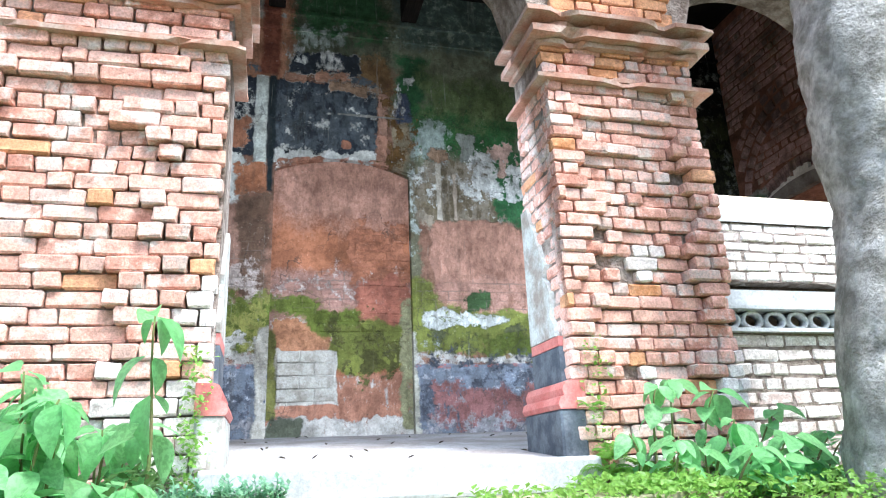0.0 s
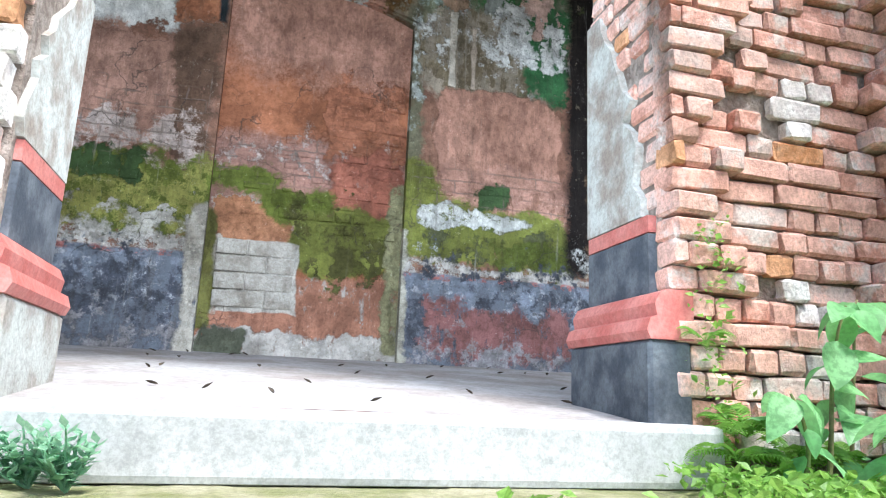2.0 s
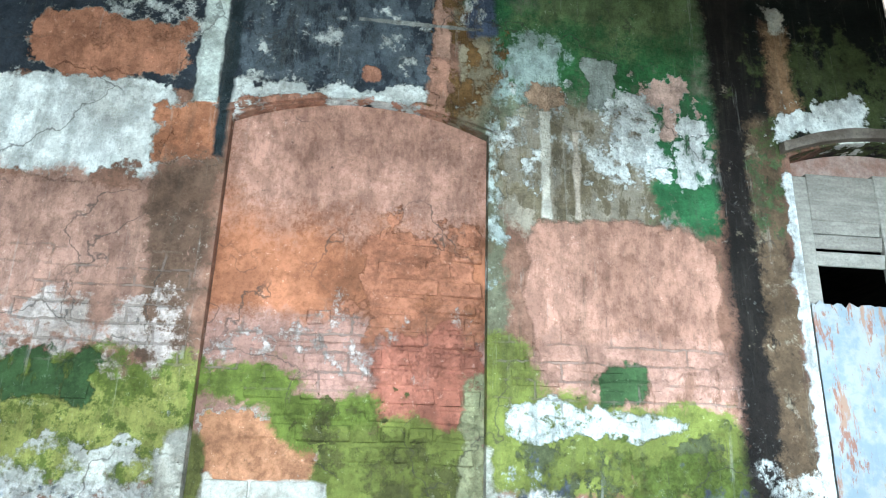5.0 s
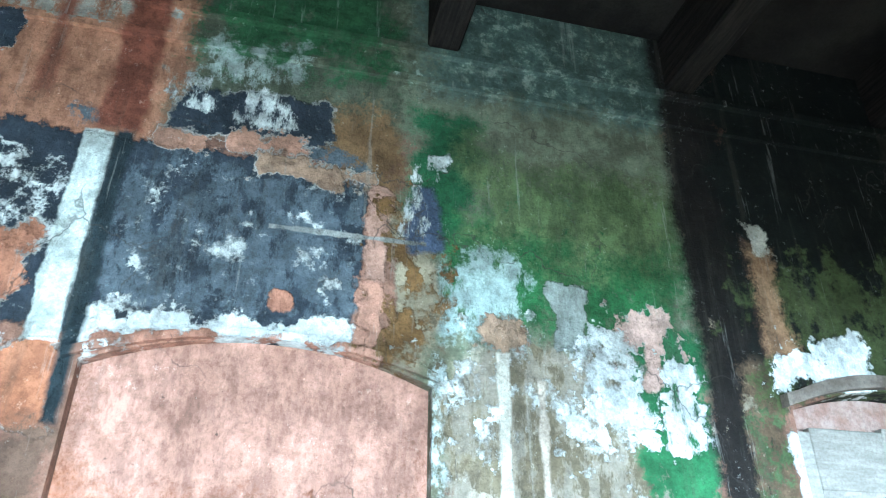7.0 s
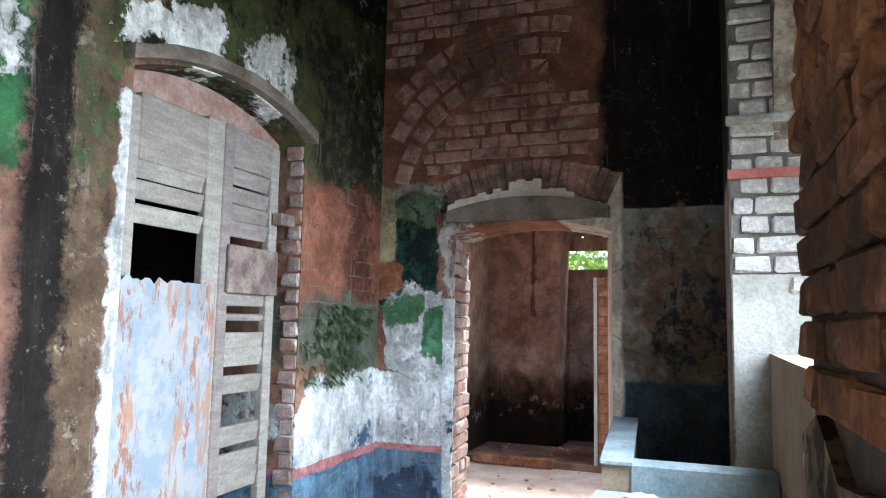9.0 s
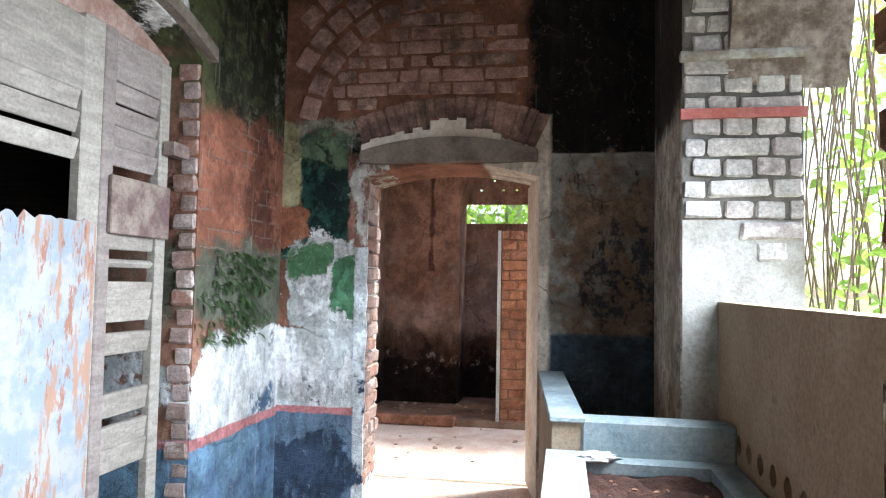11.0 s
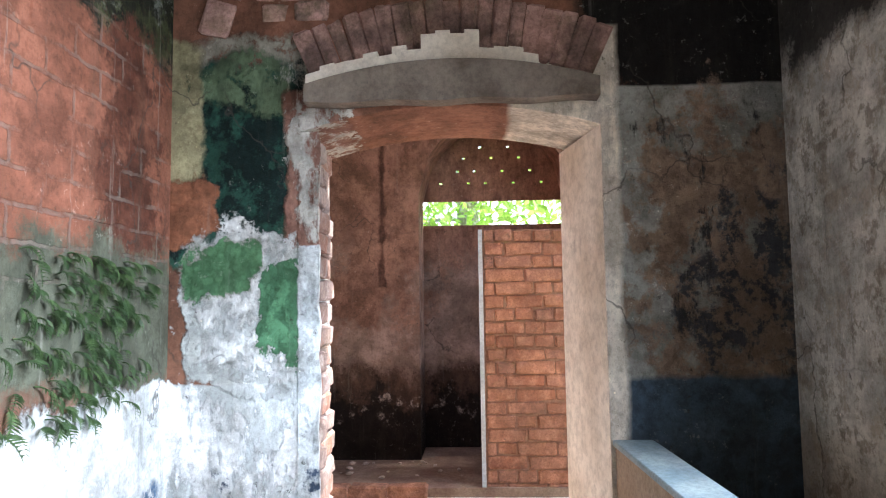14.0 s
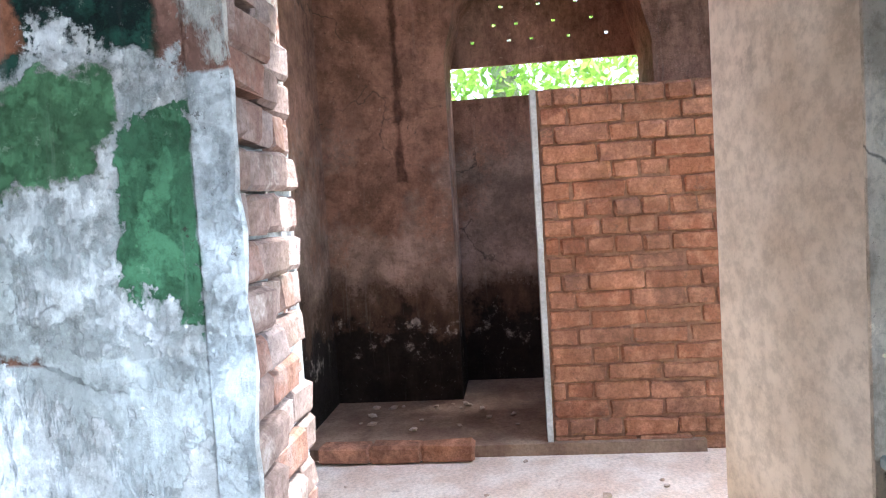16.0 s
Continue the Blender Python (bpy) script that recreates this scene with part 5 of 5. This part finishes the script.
def frond_mesh(name, length, mat, pinnae=13, wide=0.05, arch=0.5):
    bm = bmesh.new()
    def spine(s):
        return Vector((length * s * (1 - 0.25 * s), 0, length * (0.7 * s - (0.35 + arch) * s * s)))
    tube(bm, [tuple(spine(i / 8)) for i in range(9)], [0.003 * (1 - 0.7 * i / 8) for i in range(9)], 4)
    for k in range(pinnae):
        s = 0.12 + 0.86 * k / pinnae
        p = spine(s)
        w = wide * math.sin(math.pi * (0.15 + 0.85 * s)) + 0.008
        for sg in (-1, 1):
            a = bm.verts.new(p + Vector((-0.006, 0, 0)))
            b = bm.verts.new(p + Vector((0.008 + w * 0.3, sg * w * 0.55, 0.004)))
            c = bm.verts.new(p + Vector((0.012 + w * 0.45, sg * w, -0.012)))
            d = bm.verts.new(p + Vector((0.012, sg * w * 0.45, 0.002)))
            e = bm.verts.new(p + Vector((0.007, 0, 0)))
            bm.faces.new((a, d, c, b, e) if sg > 0 else (e, b, c, d, a))
    return mesh_of(bm, name, mat)


fronds = [frond_mesh("frond", 0.26, m_fern, 14, 0.055, a) for a in (0.35, 0.6)]
small_fronds = [frond_mesh("frond", 0.12, m_wallfern, 9, 0.026, a) for a in (0.5, 0.7, 0.9)]


def fern(at, n, size, label="bright green fern at the edge of the cement floor", seed=0):
    r = random.Random(seed)
    t = thing("fern", at, label, "fern", "ferns by the steps")
    for k in range(n):
        child("frond", r.choice(fronds), t, pose(0, 0, 0, r.uniform(-15, 15), r.uniform(-30, 15), 360 * k / n + r.uniform(-20, 20)) @ Matrix.Scale(size * r.uniform(0.7, 1.1), 4))


for i, (x, y, z, n, size) in enumerate([(1.72, 3.38, 1.6, 9, 0.75), (1.85, 3.25, 1.42, 9, 0.9), (1.78, 3.1, 1.4, 8, 0.9), (2.0, 3.0, 1.36, 9, 1.0), (2.3, 3.3, 1.42, 8, 0.9), (2.55, 3.4, 1.5, 9, 1.0), (2.75, 3.5, 1.55, 9, 0.9), (3.2, 3.5, 1.5, 9, 1.0), (3.6, 3.5, 1.5, 8, 1.0), (1.72, 3.5, 1.92, 6, 0.4), (-0.35, 3.45, 1.55, 8, 0.6), (1.8, 3.44, 1.66, 10, 0.8), (1.95, 3.42, 1.6, 10, 0.8), (2.15, 3.44, 1.58, 9, 0.85), (2.4, 3.44, 1.62, 8, 0.7)]):
    fern((x, y, z), n, size, seed=i)


def scatter(name, label, category, mat, n, spot, size, seed=1):
    """Uncountable small leaves as one mesh."""
    r = random.Random(seed)
    bm = bmesh.new()
    for _ in range(n):
        p = Vector(spot(r))
        s = size * r.uniform(0.5, 1.4)
        m = Matrix.Translation(p) @ Euler((r.uniform(-0.9, 0.9), r.uniform(-0.9, 0.9), r.uniform(0, 6.3))).to_matrix().to_4x4()
        v = [bm.verts.new(m @ Vector(q)) for q in ((0, 0, 0), (0.5 * s, -0.32 * s, 0.05 * s), (s, 0, -0.1 * s), (0.5 * s, 0.32 * s, 0.05 * s))]
        bm.faces.new(v)
    return tagged(new(name, mesh_of(bm, name, mat)), label, category, "", "stuff")


def on_bank(r):
    x = r.uniform(1.5, 3.9)
    y = r.uniform(2.3, 3.45)
    if x < 1.95:
        y = r.uniform(2.75, 3.38)
        return (x, y, 1.54 + r.uniform(0, 0.05) if y > 2.7 else gz(x, y))
    return (x, y, gz(x, y) + r.uniform(0.02, 0.12))


def on_left_bank(r):
    x = r.uniform(-1.8, -0.3)
    y = r.uniform(2.2, 3.5)
    return (x, y, gz(x, y) + r.uniform(0.02, 0.2))


scatter("ground_cover", "low feathery green ground cover on the bank", "ground cover", m_fern, 5200, on_bank, 0.035, 3)
scatter("ground_cover", "tangled green ground cover under the weeds", "ground cover", m_darkleaf, 3500, on_left_bank, 0.05, 4)
scatter("ground_cover", "feathery weeds over the mossy step edge", "ground cover", m_fern, 1500, lambda r: (1.95 - 1.1 * r.random() ** 1.6, r.uniform(2.64, 2.95), 1.5 + r.uniform(-0.05, 0.07)), 0.035, 8)
scatter("creeper", "bright creeper climbing the edge of the brick pier", "creeper", m_fern, 420, lambda r: (-0.24 + r.gauss(0, 0.035), 3.5 + r.uniform(-0.06, 0.05), 1.5 + 0.75 * r.random() ** 1.4), 0.03, 5)
scatter("creeper", "green creeper on the foot of the brick pier", "creeper", m_fern, 260, lambda r: (1.78 + r.gauss(0, 0.035), 3.53 + r.uniform(-0.04, 0.03), 1.6 + 0.7 * r.random() ** 1.5), 0.025, 6)
grass_r = random.Random(9)
bm = bmesh.new()
for _ in range(2600):
    x, y = grass_r.uniform(-3.5, 5), grass_r.uniform(-0.5, 3.3)
    if -0.42 < x < 1.95 and y > 1.45:
        continue
    z = gz(x, y)
    h = grass_r.uniform(0.04, 0.14)
    a = grass_r.uniform(0, 6.3)
    dx, dy = math.cos(a) * 0.004, math.sin(a) * 0.004
    bx, by = grass_r.uniform(-0.05, 0.05), grass_r.uniform(-0.05, 0.05)
    bm.faces.new([bm.verts.new(q) for q in ((x - dx, y - dy, z), (x + dx, y + dy, z), (x + bx, y + by, z + h))])
tagged(new("grass", mesh_of(bm, "grass", m_fern)), "sparse green grass on the ground", "grass", "", "stuff")

# blue-green shrublet on the step edge
for i, (x, y) in enumerate(((-0.13, 3.34), (-0.03, 3.3), (0.06, 3.36), (0.14, 3.31), (-0.24, 3.33), (-0.33, 3.3))):
    t = thing("low_shrub", (x, y, 1.52), "small blue-green shrublet growing on the mossy step", "plant", "shrublets on the step")
    r = random.Random(70 + i)
    for k in range(11):
        bm = bmesh.new()
        lean = Vector((r.uniform(-0.09, 0.09), r.uniform(-0.08, 0.03), r.uniform(0.05, 0.13)))
        tube(bm, [tuple(lean * s) for s in (0, 0.5, 1)], [0.004, 0.003, 0.002], 5)
        for q in range(16):
            p = lean * (0.15 + 0.85 * q / 15)
            m = Matrix.Translation(p) @ pose(0, 0, 0, 0, r.uniform(-50, 0), q * 137)
            v = [bm.verts.new(m @ Vector(c)) for c in ((0, 0, 0), (0.016, -0.01, 0), (0.036, 0, 0), (0.016, 0.01, 0))]
            bm.faces.new(v)
        ob = new("sprig", mesh_of(bm, "sprig", m_blueleaf))
        ob.parent = t

# ferns rooted in the back wall beside the shuttered door
wf = thing("wall_fern", (4.7, BACK, 3.4), "cluster of small ferns rooted in the damp plaster", "fern")
r = random.Random(21)
for k in range(210):
    u, w = r.gauss(0, 0.17), r.uniform(-0.24, 0.2)
    u = max(-0.42, min(0.36, u + 0.15 * w))
    child("frond", r.choice(small_fronds), wf, pose(u, -0.004, w, r.uniform(-30, 30), r.uniform(10, 60), -90 + r.uniform(-60, 60)) @ Matrix.Scale(r.uniform(0.35, 0.75), 4))
fern((4.24, 6.36, 2.42), 7, 0.45, "small fern at the foot of the brick jamb", 31)

# hanging dry vines and blades outside the limewashed pier
vines = thing("hanging_vines", (5.0, 3.2, 3.2), "tangle of dry hanging vines with a few green blades", "vine")
for k in range(70):
    bm = bmesh.new()
    x, y = r.uniform(-0.4, 0.9), r.uniform(-0.5, 0.4)
    top, low = r.uniform(1.3, 2.4), r.uniform(-0.6, 0.4)
    pts = [(x + 0.05 * math.sin(s * 7 + k) + 0.06 * s, y + 0.04 * math.cos(s * 5 + k), top + (low - top) * s) for s in [i / 9 for i in range(10)]]
    tube(bm, pts, [0.005] * 10, 5)
    ob = new("vine", mesh_of(bm, "vine", m_vine, True))
    ob.parent = vines
scatter("vine_leaves", "green leaves hanging among the dry vines", "leaves", m_canopy, 1500, lambda q: (q.uniform(4.6, 6.4), q.uniform(2.3, 3.4), q.uniform(2.0, 5.4)), 0.1, 12)

# trees behind the slot window
far_tree = thing("background_tree", (10.6, 5.2, 0.1), "leafy sunlit tree behind the slot window", "tree")
bm = bmesh.new()
tube(bm, [(0, 0, 0), (0.05, 0.1, 2), (-0.1, 0.2, 4), (0, 0.3, 6)], [0.2, 0.17, 0.13, 0.06], 10, 0.1)
ob = new("trunk", mesh_of(bm, "trunk", m_bark, True))
ob.parent = far_tree
bm = bmesh.new()
rr = random.Random(33)
for k in range(16):
    p = Vector((0, 0.2, rr.uniform(3, 5)))
    q = p + Vector((rr.uniform(-1.2, 0.6), rr.uniform(-2.2, 2.2), rr.uniform(-0.6, 1.2)))
    tube(bm, [tuple(p), tuple((p + q) / 2 + Vector((0, 0, 0.15))), tuple(q)], [0.03, 0.02, 0.008], 5)
ob = new("limb", mesh_of(bm, "limb", m_bark))
ob.parent = far_tree
bm = bmesh.new()
for _ in range(3600):
    p = Vector((rr.gauss(-0.3, 0.6), rr.gauss(0.0, 1.5), 4.5 + rr.gauss(0, 0.9)))
    s = rr.uniform(0.06, 0.16)
    m = Matrix.Translation(p) @ Euler((rr.uniform(-1.2, 1.2), rr.uniform(-1.2, 1.2), rr.uniform(0, 6.3))).to_matrix().to_4x4()
    bm.faces.new([bm.verts.new(m @ Vector(q)) for q in ((0, 0, 0), (0.5 * s, -0.25 * s, 0), (s, 0, 0), (0.5 * s, 0.25 * s, 0))])
for _ in range(2600):
    p = Vector((rr.uniform(-1.0, 0.4), rr.uniform(-1.2, 1.3), rr.uniform(3.5, 5.2)))
    s = rr.uniform(0.07, 0.18)
    m = Matrix.Translation(p) @ Euler((rr.uniform(-1.2, 1.2), rr.uniform(-1.2, 1.2), rr.uniform(0, 6.3))).to_matrix().to_4x4()
    bm.faces.new([bm.verts.new(m @ Vector(q)) for q in ((0, 0, 0), (0.5 * s, -0.2 * s, 0), (s, 0, 0), (0.5 * s, 0.2 * s, 0))])
ob = new("crown", mesh_of(bm, "crown", m_canopy))
ob.parent = far_tree

# ---- litter ----
litter_mesh = [leaf_mesh("dry_leaf", 0.042, 0.02, m_vine_dark, 0.9, -0.3), leaf_mesh("dry_leaf", 0.032, 0.015, m_vine_dark, 1.1, -0.5)]
lr = random.Random(17)
for k in range(34):
    x, y = lr.uniform(-0.1, 2.4), lr.uniform(3.75, 6.2)
    ob = new("dry_leaf", lr.choice(litter_mesh))
    ob.matrix_world = pose(x, y, floor_z(y) + 0.008, lr.uniform(-10, 10), lr.uniform(-8, 8), lr.uniform(0, 360))
    tagged(ob, "dark curled dry leaf on the cement floor", "leaf", "dry leaves on the floor")
m_rubble = plain("sandy_rubble", (0.42, 0.3, 0.22), (0.6, 0.5, 0.42), 20)
chips = []
for k in range(4):
    bm = bmesh.new()
    bmesh.ops.create_icosphere(bm, subdivisions=1, radius=0.02)
    for v in bm.verts:
        v.co = Vector((v.co.x * 1.3, v.co.y, v.co.z * 0.6)) * (1 + 0.5 * noise.noise(v.co * 60 + Vector((k, 0, 0))))
    chips.append(mesh_of(bm, "rubble", m_rubble))
for k in range(40):
    inner = k < 18
    x = lr.uniform(7.5, 8.0) if inner else lr.uniform(5.8, 7.25)
    y = lr.uniform(5.35, 6.3) if inner else lr.uniform(4.7, 6.2)
    ob = new("rubble", lr.choice(chips))
    ob.matrix_world = pose(x, y, (2.318 if inner else 2.257), 0, 0, lr.uniform(0, 360)) @ Matrix.Scale(lr.uniform(0.4, 1.1), 4)
    tagged(ob, "small chip of plaster rubble on the sandy floor", "rubble", "rubble on the floor")
clods = []
for me in chips:
    cm = me.copy()
    cm.materials.clear()
    cm.materials.append(m_mortar_red)
    clods.append(cm)
for k in range(30):
    ob = new("clod", lr.choice(clods))
    ob.matrix_world = pose(lr.uniform(3.05, 3.9), lr.uniform(4.27, 4.64), 2.8, 0, 0, lr.uniform(0, 360)) @ Matrix.Scale(lr.uniform(0.2, 0.55), 4)
    tagged(ob, "small clod on the red earth of the planter", "clod", "clods on the earth")
bm = bmesh.new()
bmesh.ops.create_icosphere(bm, subdivisions=3, radius=0.05)
for v in bm.verts:
    v.co = Vector((v.co.x * 0.8, v.co.y * 1.4, v.co.z * 0.35)) * (1 + 0.6 * noise.noise(v.co * 40))
ob = new("crumpled_paper", mesh_of(bm, "crumpled_paper", m_cement_white))
ob.location = (3.97, 4.63, 2.845)
tagged(ob, "crumpled white paper on the rim of the planter", "paper")

# ---- bricks of the walls ----
def pier_pick(u, z):
    s = noise.noise(Vector((u * 2.4, z * 2.4, 11))) + rng.uniform(-0.15, 0.15)
    if s > 0.57 - 0.5 * max(0, min(1, 2.9 - z)):
        return m_brick_pale
    return m_brick_orange if rng.random() < 0.05 else m_brick


def gone(u, z):
    """Where the projecting quoin strips have broken away."""
    return noise.noise(Vector((u * 3.1, z * 2.3, 21))) > 0.22


def strips_2(u, z):
    tooth = 0.05 if int(z / 0.16) % 2 else -0.05
    if u < 1.92 + tooth:
        return 0.045 if z > 2.15 else 0.02
    if u > 2.5 - tooth:
        return 0.0 if gone(u, z) and z > 2.2 else 0.06
    return 0.03 if z > 3.66 or z < 2.0 else -0.012 * (noise.noise(Vector((u * 4, z * 4, 3))) > 0.1)


def strips_1(u, z):
    tooth = 0.05 if int(z / 0.16) % 2 else -0.05
    if -0.62 - tooth < u < -0.36 or u < -1.2 + tooth:
        return 0.012 if gone(u, z) else 0.05
    if u > -0.36:
        return 0.02
    return 0.04 if z > 3.62 else -0.01 * (noise.noise(Vector((u * 4, z * 4, 5))) > 0.1)


def lost_2(u, z):
    """Bricks fallen out along the seams of the pier."""
    seam = abs(u - 2.0) < 0.09 or abs(u - 2.46) < 0.06
    return (seam and 2.1 < z < 3.6 and rng.random() < 0.2) or rng.random() < 0.006


LONG, SHORT = (0.25, 0.125), (0.21, 0.105)
lay(wall_front, m_brick, 1.66, 2.72, 1.6, 3.9, FRONT, 0, course=0.08, lens=SHORT, proud=0.01, wild=0.045, joint=0.008, pick=pier_pick, strip=strips_2, skip=lost_2)
lay(wall_front, m_brick, -1.75, -0.17, 1.5, 3.88, FRONT, 0, lens=LONG, proud=0.01, wild=0.045, joint=0.008, pick=pier_pick, strip=strips_1, skip=lambda u, z: rng.random() < 0.006)
lay(wall_front, m_brick, FRONT + 0.0, DEEPFACE, 2.35, 3.9, ARCH1[1], -90, course=0.08, lens=(0.2, 0.12), wild=0.03, pick=pier_pick, skip=lambda u, z: u > 3.72 + 0.33 * ((z - 2.33) / 0.87) ** 2 if z < 3.2 else False)
lay(wall_front, m_brick, 1.66, 2.72, 3.96, 4.2, FRONT, 0, course=0.08, lens=SHORT, wild=0.03, pick=lambda u, z: m_brick_orange if rng.random() < 0.4 else m_brick)
lay(wall_front, m_brick, -1.75, -0.17, 3.94, 4.18, FRONT, 0, course=0.08, wild=0.03, pick=pier_pick)
lay(wall_front, m_brick, 1.75, 2.66, 4.36, 5.3, FRONT, 0, wild=0.02, pick=lambda u, z: m_brick_orange)
lay(wall_front, m_brick, -1.75, -0.25, 4.34, 5.1, FRONT, 0, wild=0.02, pick=lambda u, z: m_brick_orange)
# inner face of the second pier and the limewashed flank of the third
lay(wall_front, m_brick_brown, 1.7, 2.0, 3.32, 4.6, DEEPFACE, 180, wild=0.03)
lay(pier_back, m_brick_brown, 2.0, 2.715, 3.36, 4.9, 4.175, 180, proud=0.02, wild=0.02, joint=0.009)
lay(wall_front_end, m_brick_white, 3.8, INNER, 3.48, 5.3, ARCH2[1], -90, proud=0.02, joint=0.014, skip=lambda u, z: z < 3.76 - 0.55 * max(0, 4.12 - u) + 0.05 * math.sin(u * 30))
# parapet faces
lay(parapet, m_brick_pale, ARCH2[0], ARCH2[1], 2.69, 3.08, 3.72, 0, course=0.07)
lay(parapet_low, m_brick_pale, ARCH2[0], ARCH2[1], 1.5, 2.36, 3.72, 0, course=0.082)
# partition
lay(wall_partition, m_brick_room, 3.9, 5.28, 2.24, 3.93, 7.345, -90, course=0.086, joint=0.009, proud=0.011)
# broken brick reveals of the shuttered door and the doorway
lay(wall_back, m_brick_jamb, BACK, BACK + 0.12, 2.3, 4.45, SHUT[1], -90, course=0.085, lens=(0.12, 0.12), proud=0.012, wild=0.02)
lay(wall_end, m_brick_jamb, END + 0.016, END + 0.475, 2.28, 4.06, GATE[1], 0, course=0.085, lens=(0.2, 0.11), proud=0.004, wild=0.03, strip=lambda u, z: 0.062 * (1 - (u - END) / 0.48))


# relieving arches over the doorway
def place_brick(parent, mat, y, z, angle, length, height):
    me = rng.choice(bricks_for(mat, length, height))
    ob = new("brick", me)
    ob.parent = parent
    ob.matrix_basis = pose(END + 0.045 + rng.uniform(-0.008, 0.008), y, z, 0, 0, -90) @ pose(0, 0, 0, 0, angle + rng.uniform(-2, 2), 0)


cy, cz = 5.395, 3.2
for ring_i, (r, ln) in enumerate(((1.225, 0.2),)):
    n = 19
    for i in range(n):
        a = radians(-25 + 50 * (i + 0.5) / n)
        place_brick(wall_end, m_brick_arch, cy + math.sin(a) * r, cz + math.cos(a) * r, -90 - math.degrees(a), ln, 0.06)
bm = bmesh.new()
cz2 = 4.25
for r, n in ((0.86, 16), (1.0, 19), (1.14, 22)):
    for i in range(n):
        a = radians(-80 + 160 * (i + 0.5) / n)
        y, z = cy + math.sin(a) * r, cz2 + math.cos(a) * r
        if y < 5.16 + 0.06 * math.sin(i * 2.3 + r * 9) or y > BACK - 0.08 or z > TOP:
            continue
        place_brick(wall_end, m_brick_arch, y, z, -math.degrees(a) * 1.0, 0.125, 0.11)
def in_fill(u, z):
    d = math.hypot(u - cy, z - cz2)
    return u < 5.04 or d > 0.76 or math.hypot(u - cy, z - cz) < 1.35
lay(wall_end, m_brick_arch, 4.7, 6.1, 4.45, 5.1, END, -90, skip=in_fill)
lay(wall_end, m_brick_arch, 5.1, 6.39, 4.25, 6.5, END, -90, skip=lambda u, z: math.hypot(u - cy, z - cz2) < 1.24 or u > 6.34)


# bricks laid bare in the walled-up doorway, under the same wash as the plaster
def bare(u, z):
    s = noise.noise(Vector((u * 2.1, z * 2.1, 4)))
    belt = 2.86 + 0.1 * math.sin(u * 4 + 1) < z < 3.46 + 0.12 * s
    high = 0.86 < u < 1.3 and 3.4 < z < 3.86 + 0.2 * s
    return not (belt or high)


lay(niche_fill, m_niche, 0.1, 1.38, 2.78, 3.92, BACK + 0.075, 0, proud=0.012, skip=bare, joint=0.009, strip=lambda u, z: 0.035 * (1 - ((u - 0.74) / 0.655) ** 2) - 0.003)
lay(wall_back, m_back, -1.6, 0.03, 3.0, 3.55, BACK, 0, proud=0.003, joint=0.008, skip=lambda u, z: noise.noise(Vector((u * 2.6, z * 2.6, 9))) < 0.05)
lay(wall_back, m_back, 1.5, 2.6, 3.0, 3.3, BACK, 0, proud=0.003, joint=0.008, skip=lambda u, z: noise.noise(Vector((u * 2.6, z * 2.6, 2))) < 0.1)
lay(wall_back, m_back, 4.42, 5.15, 3.6, 4.3, BACK, 0, proud=0.002, joint=0.008, skip=lambda u, z: noise.noise(Vector((u * 2.2, z * 2.2, 6))) < 0.0)

for (y0, zz), ob in zip(STEPS, STEP_OBS):
    lay(ob, m_mossbrick, -0.42, 1.95, zz - 0.19, zz - 0.012, y0, 0, course=0.09, lens=(0.2, 0.11), proud=0.03, wild=0.02, joint=0.014)
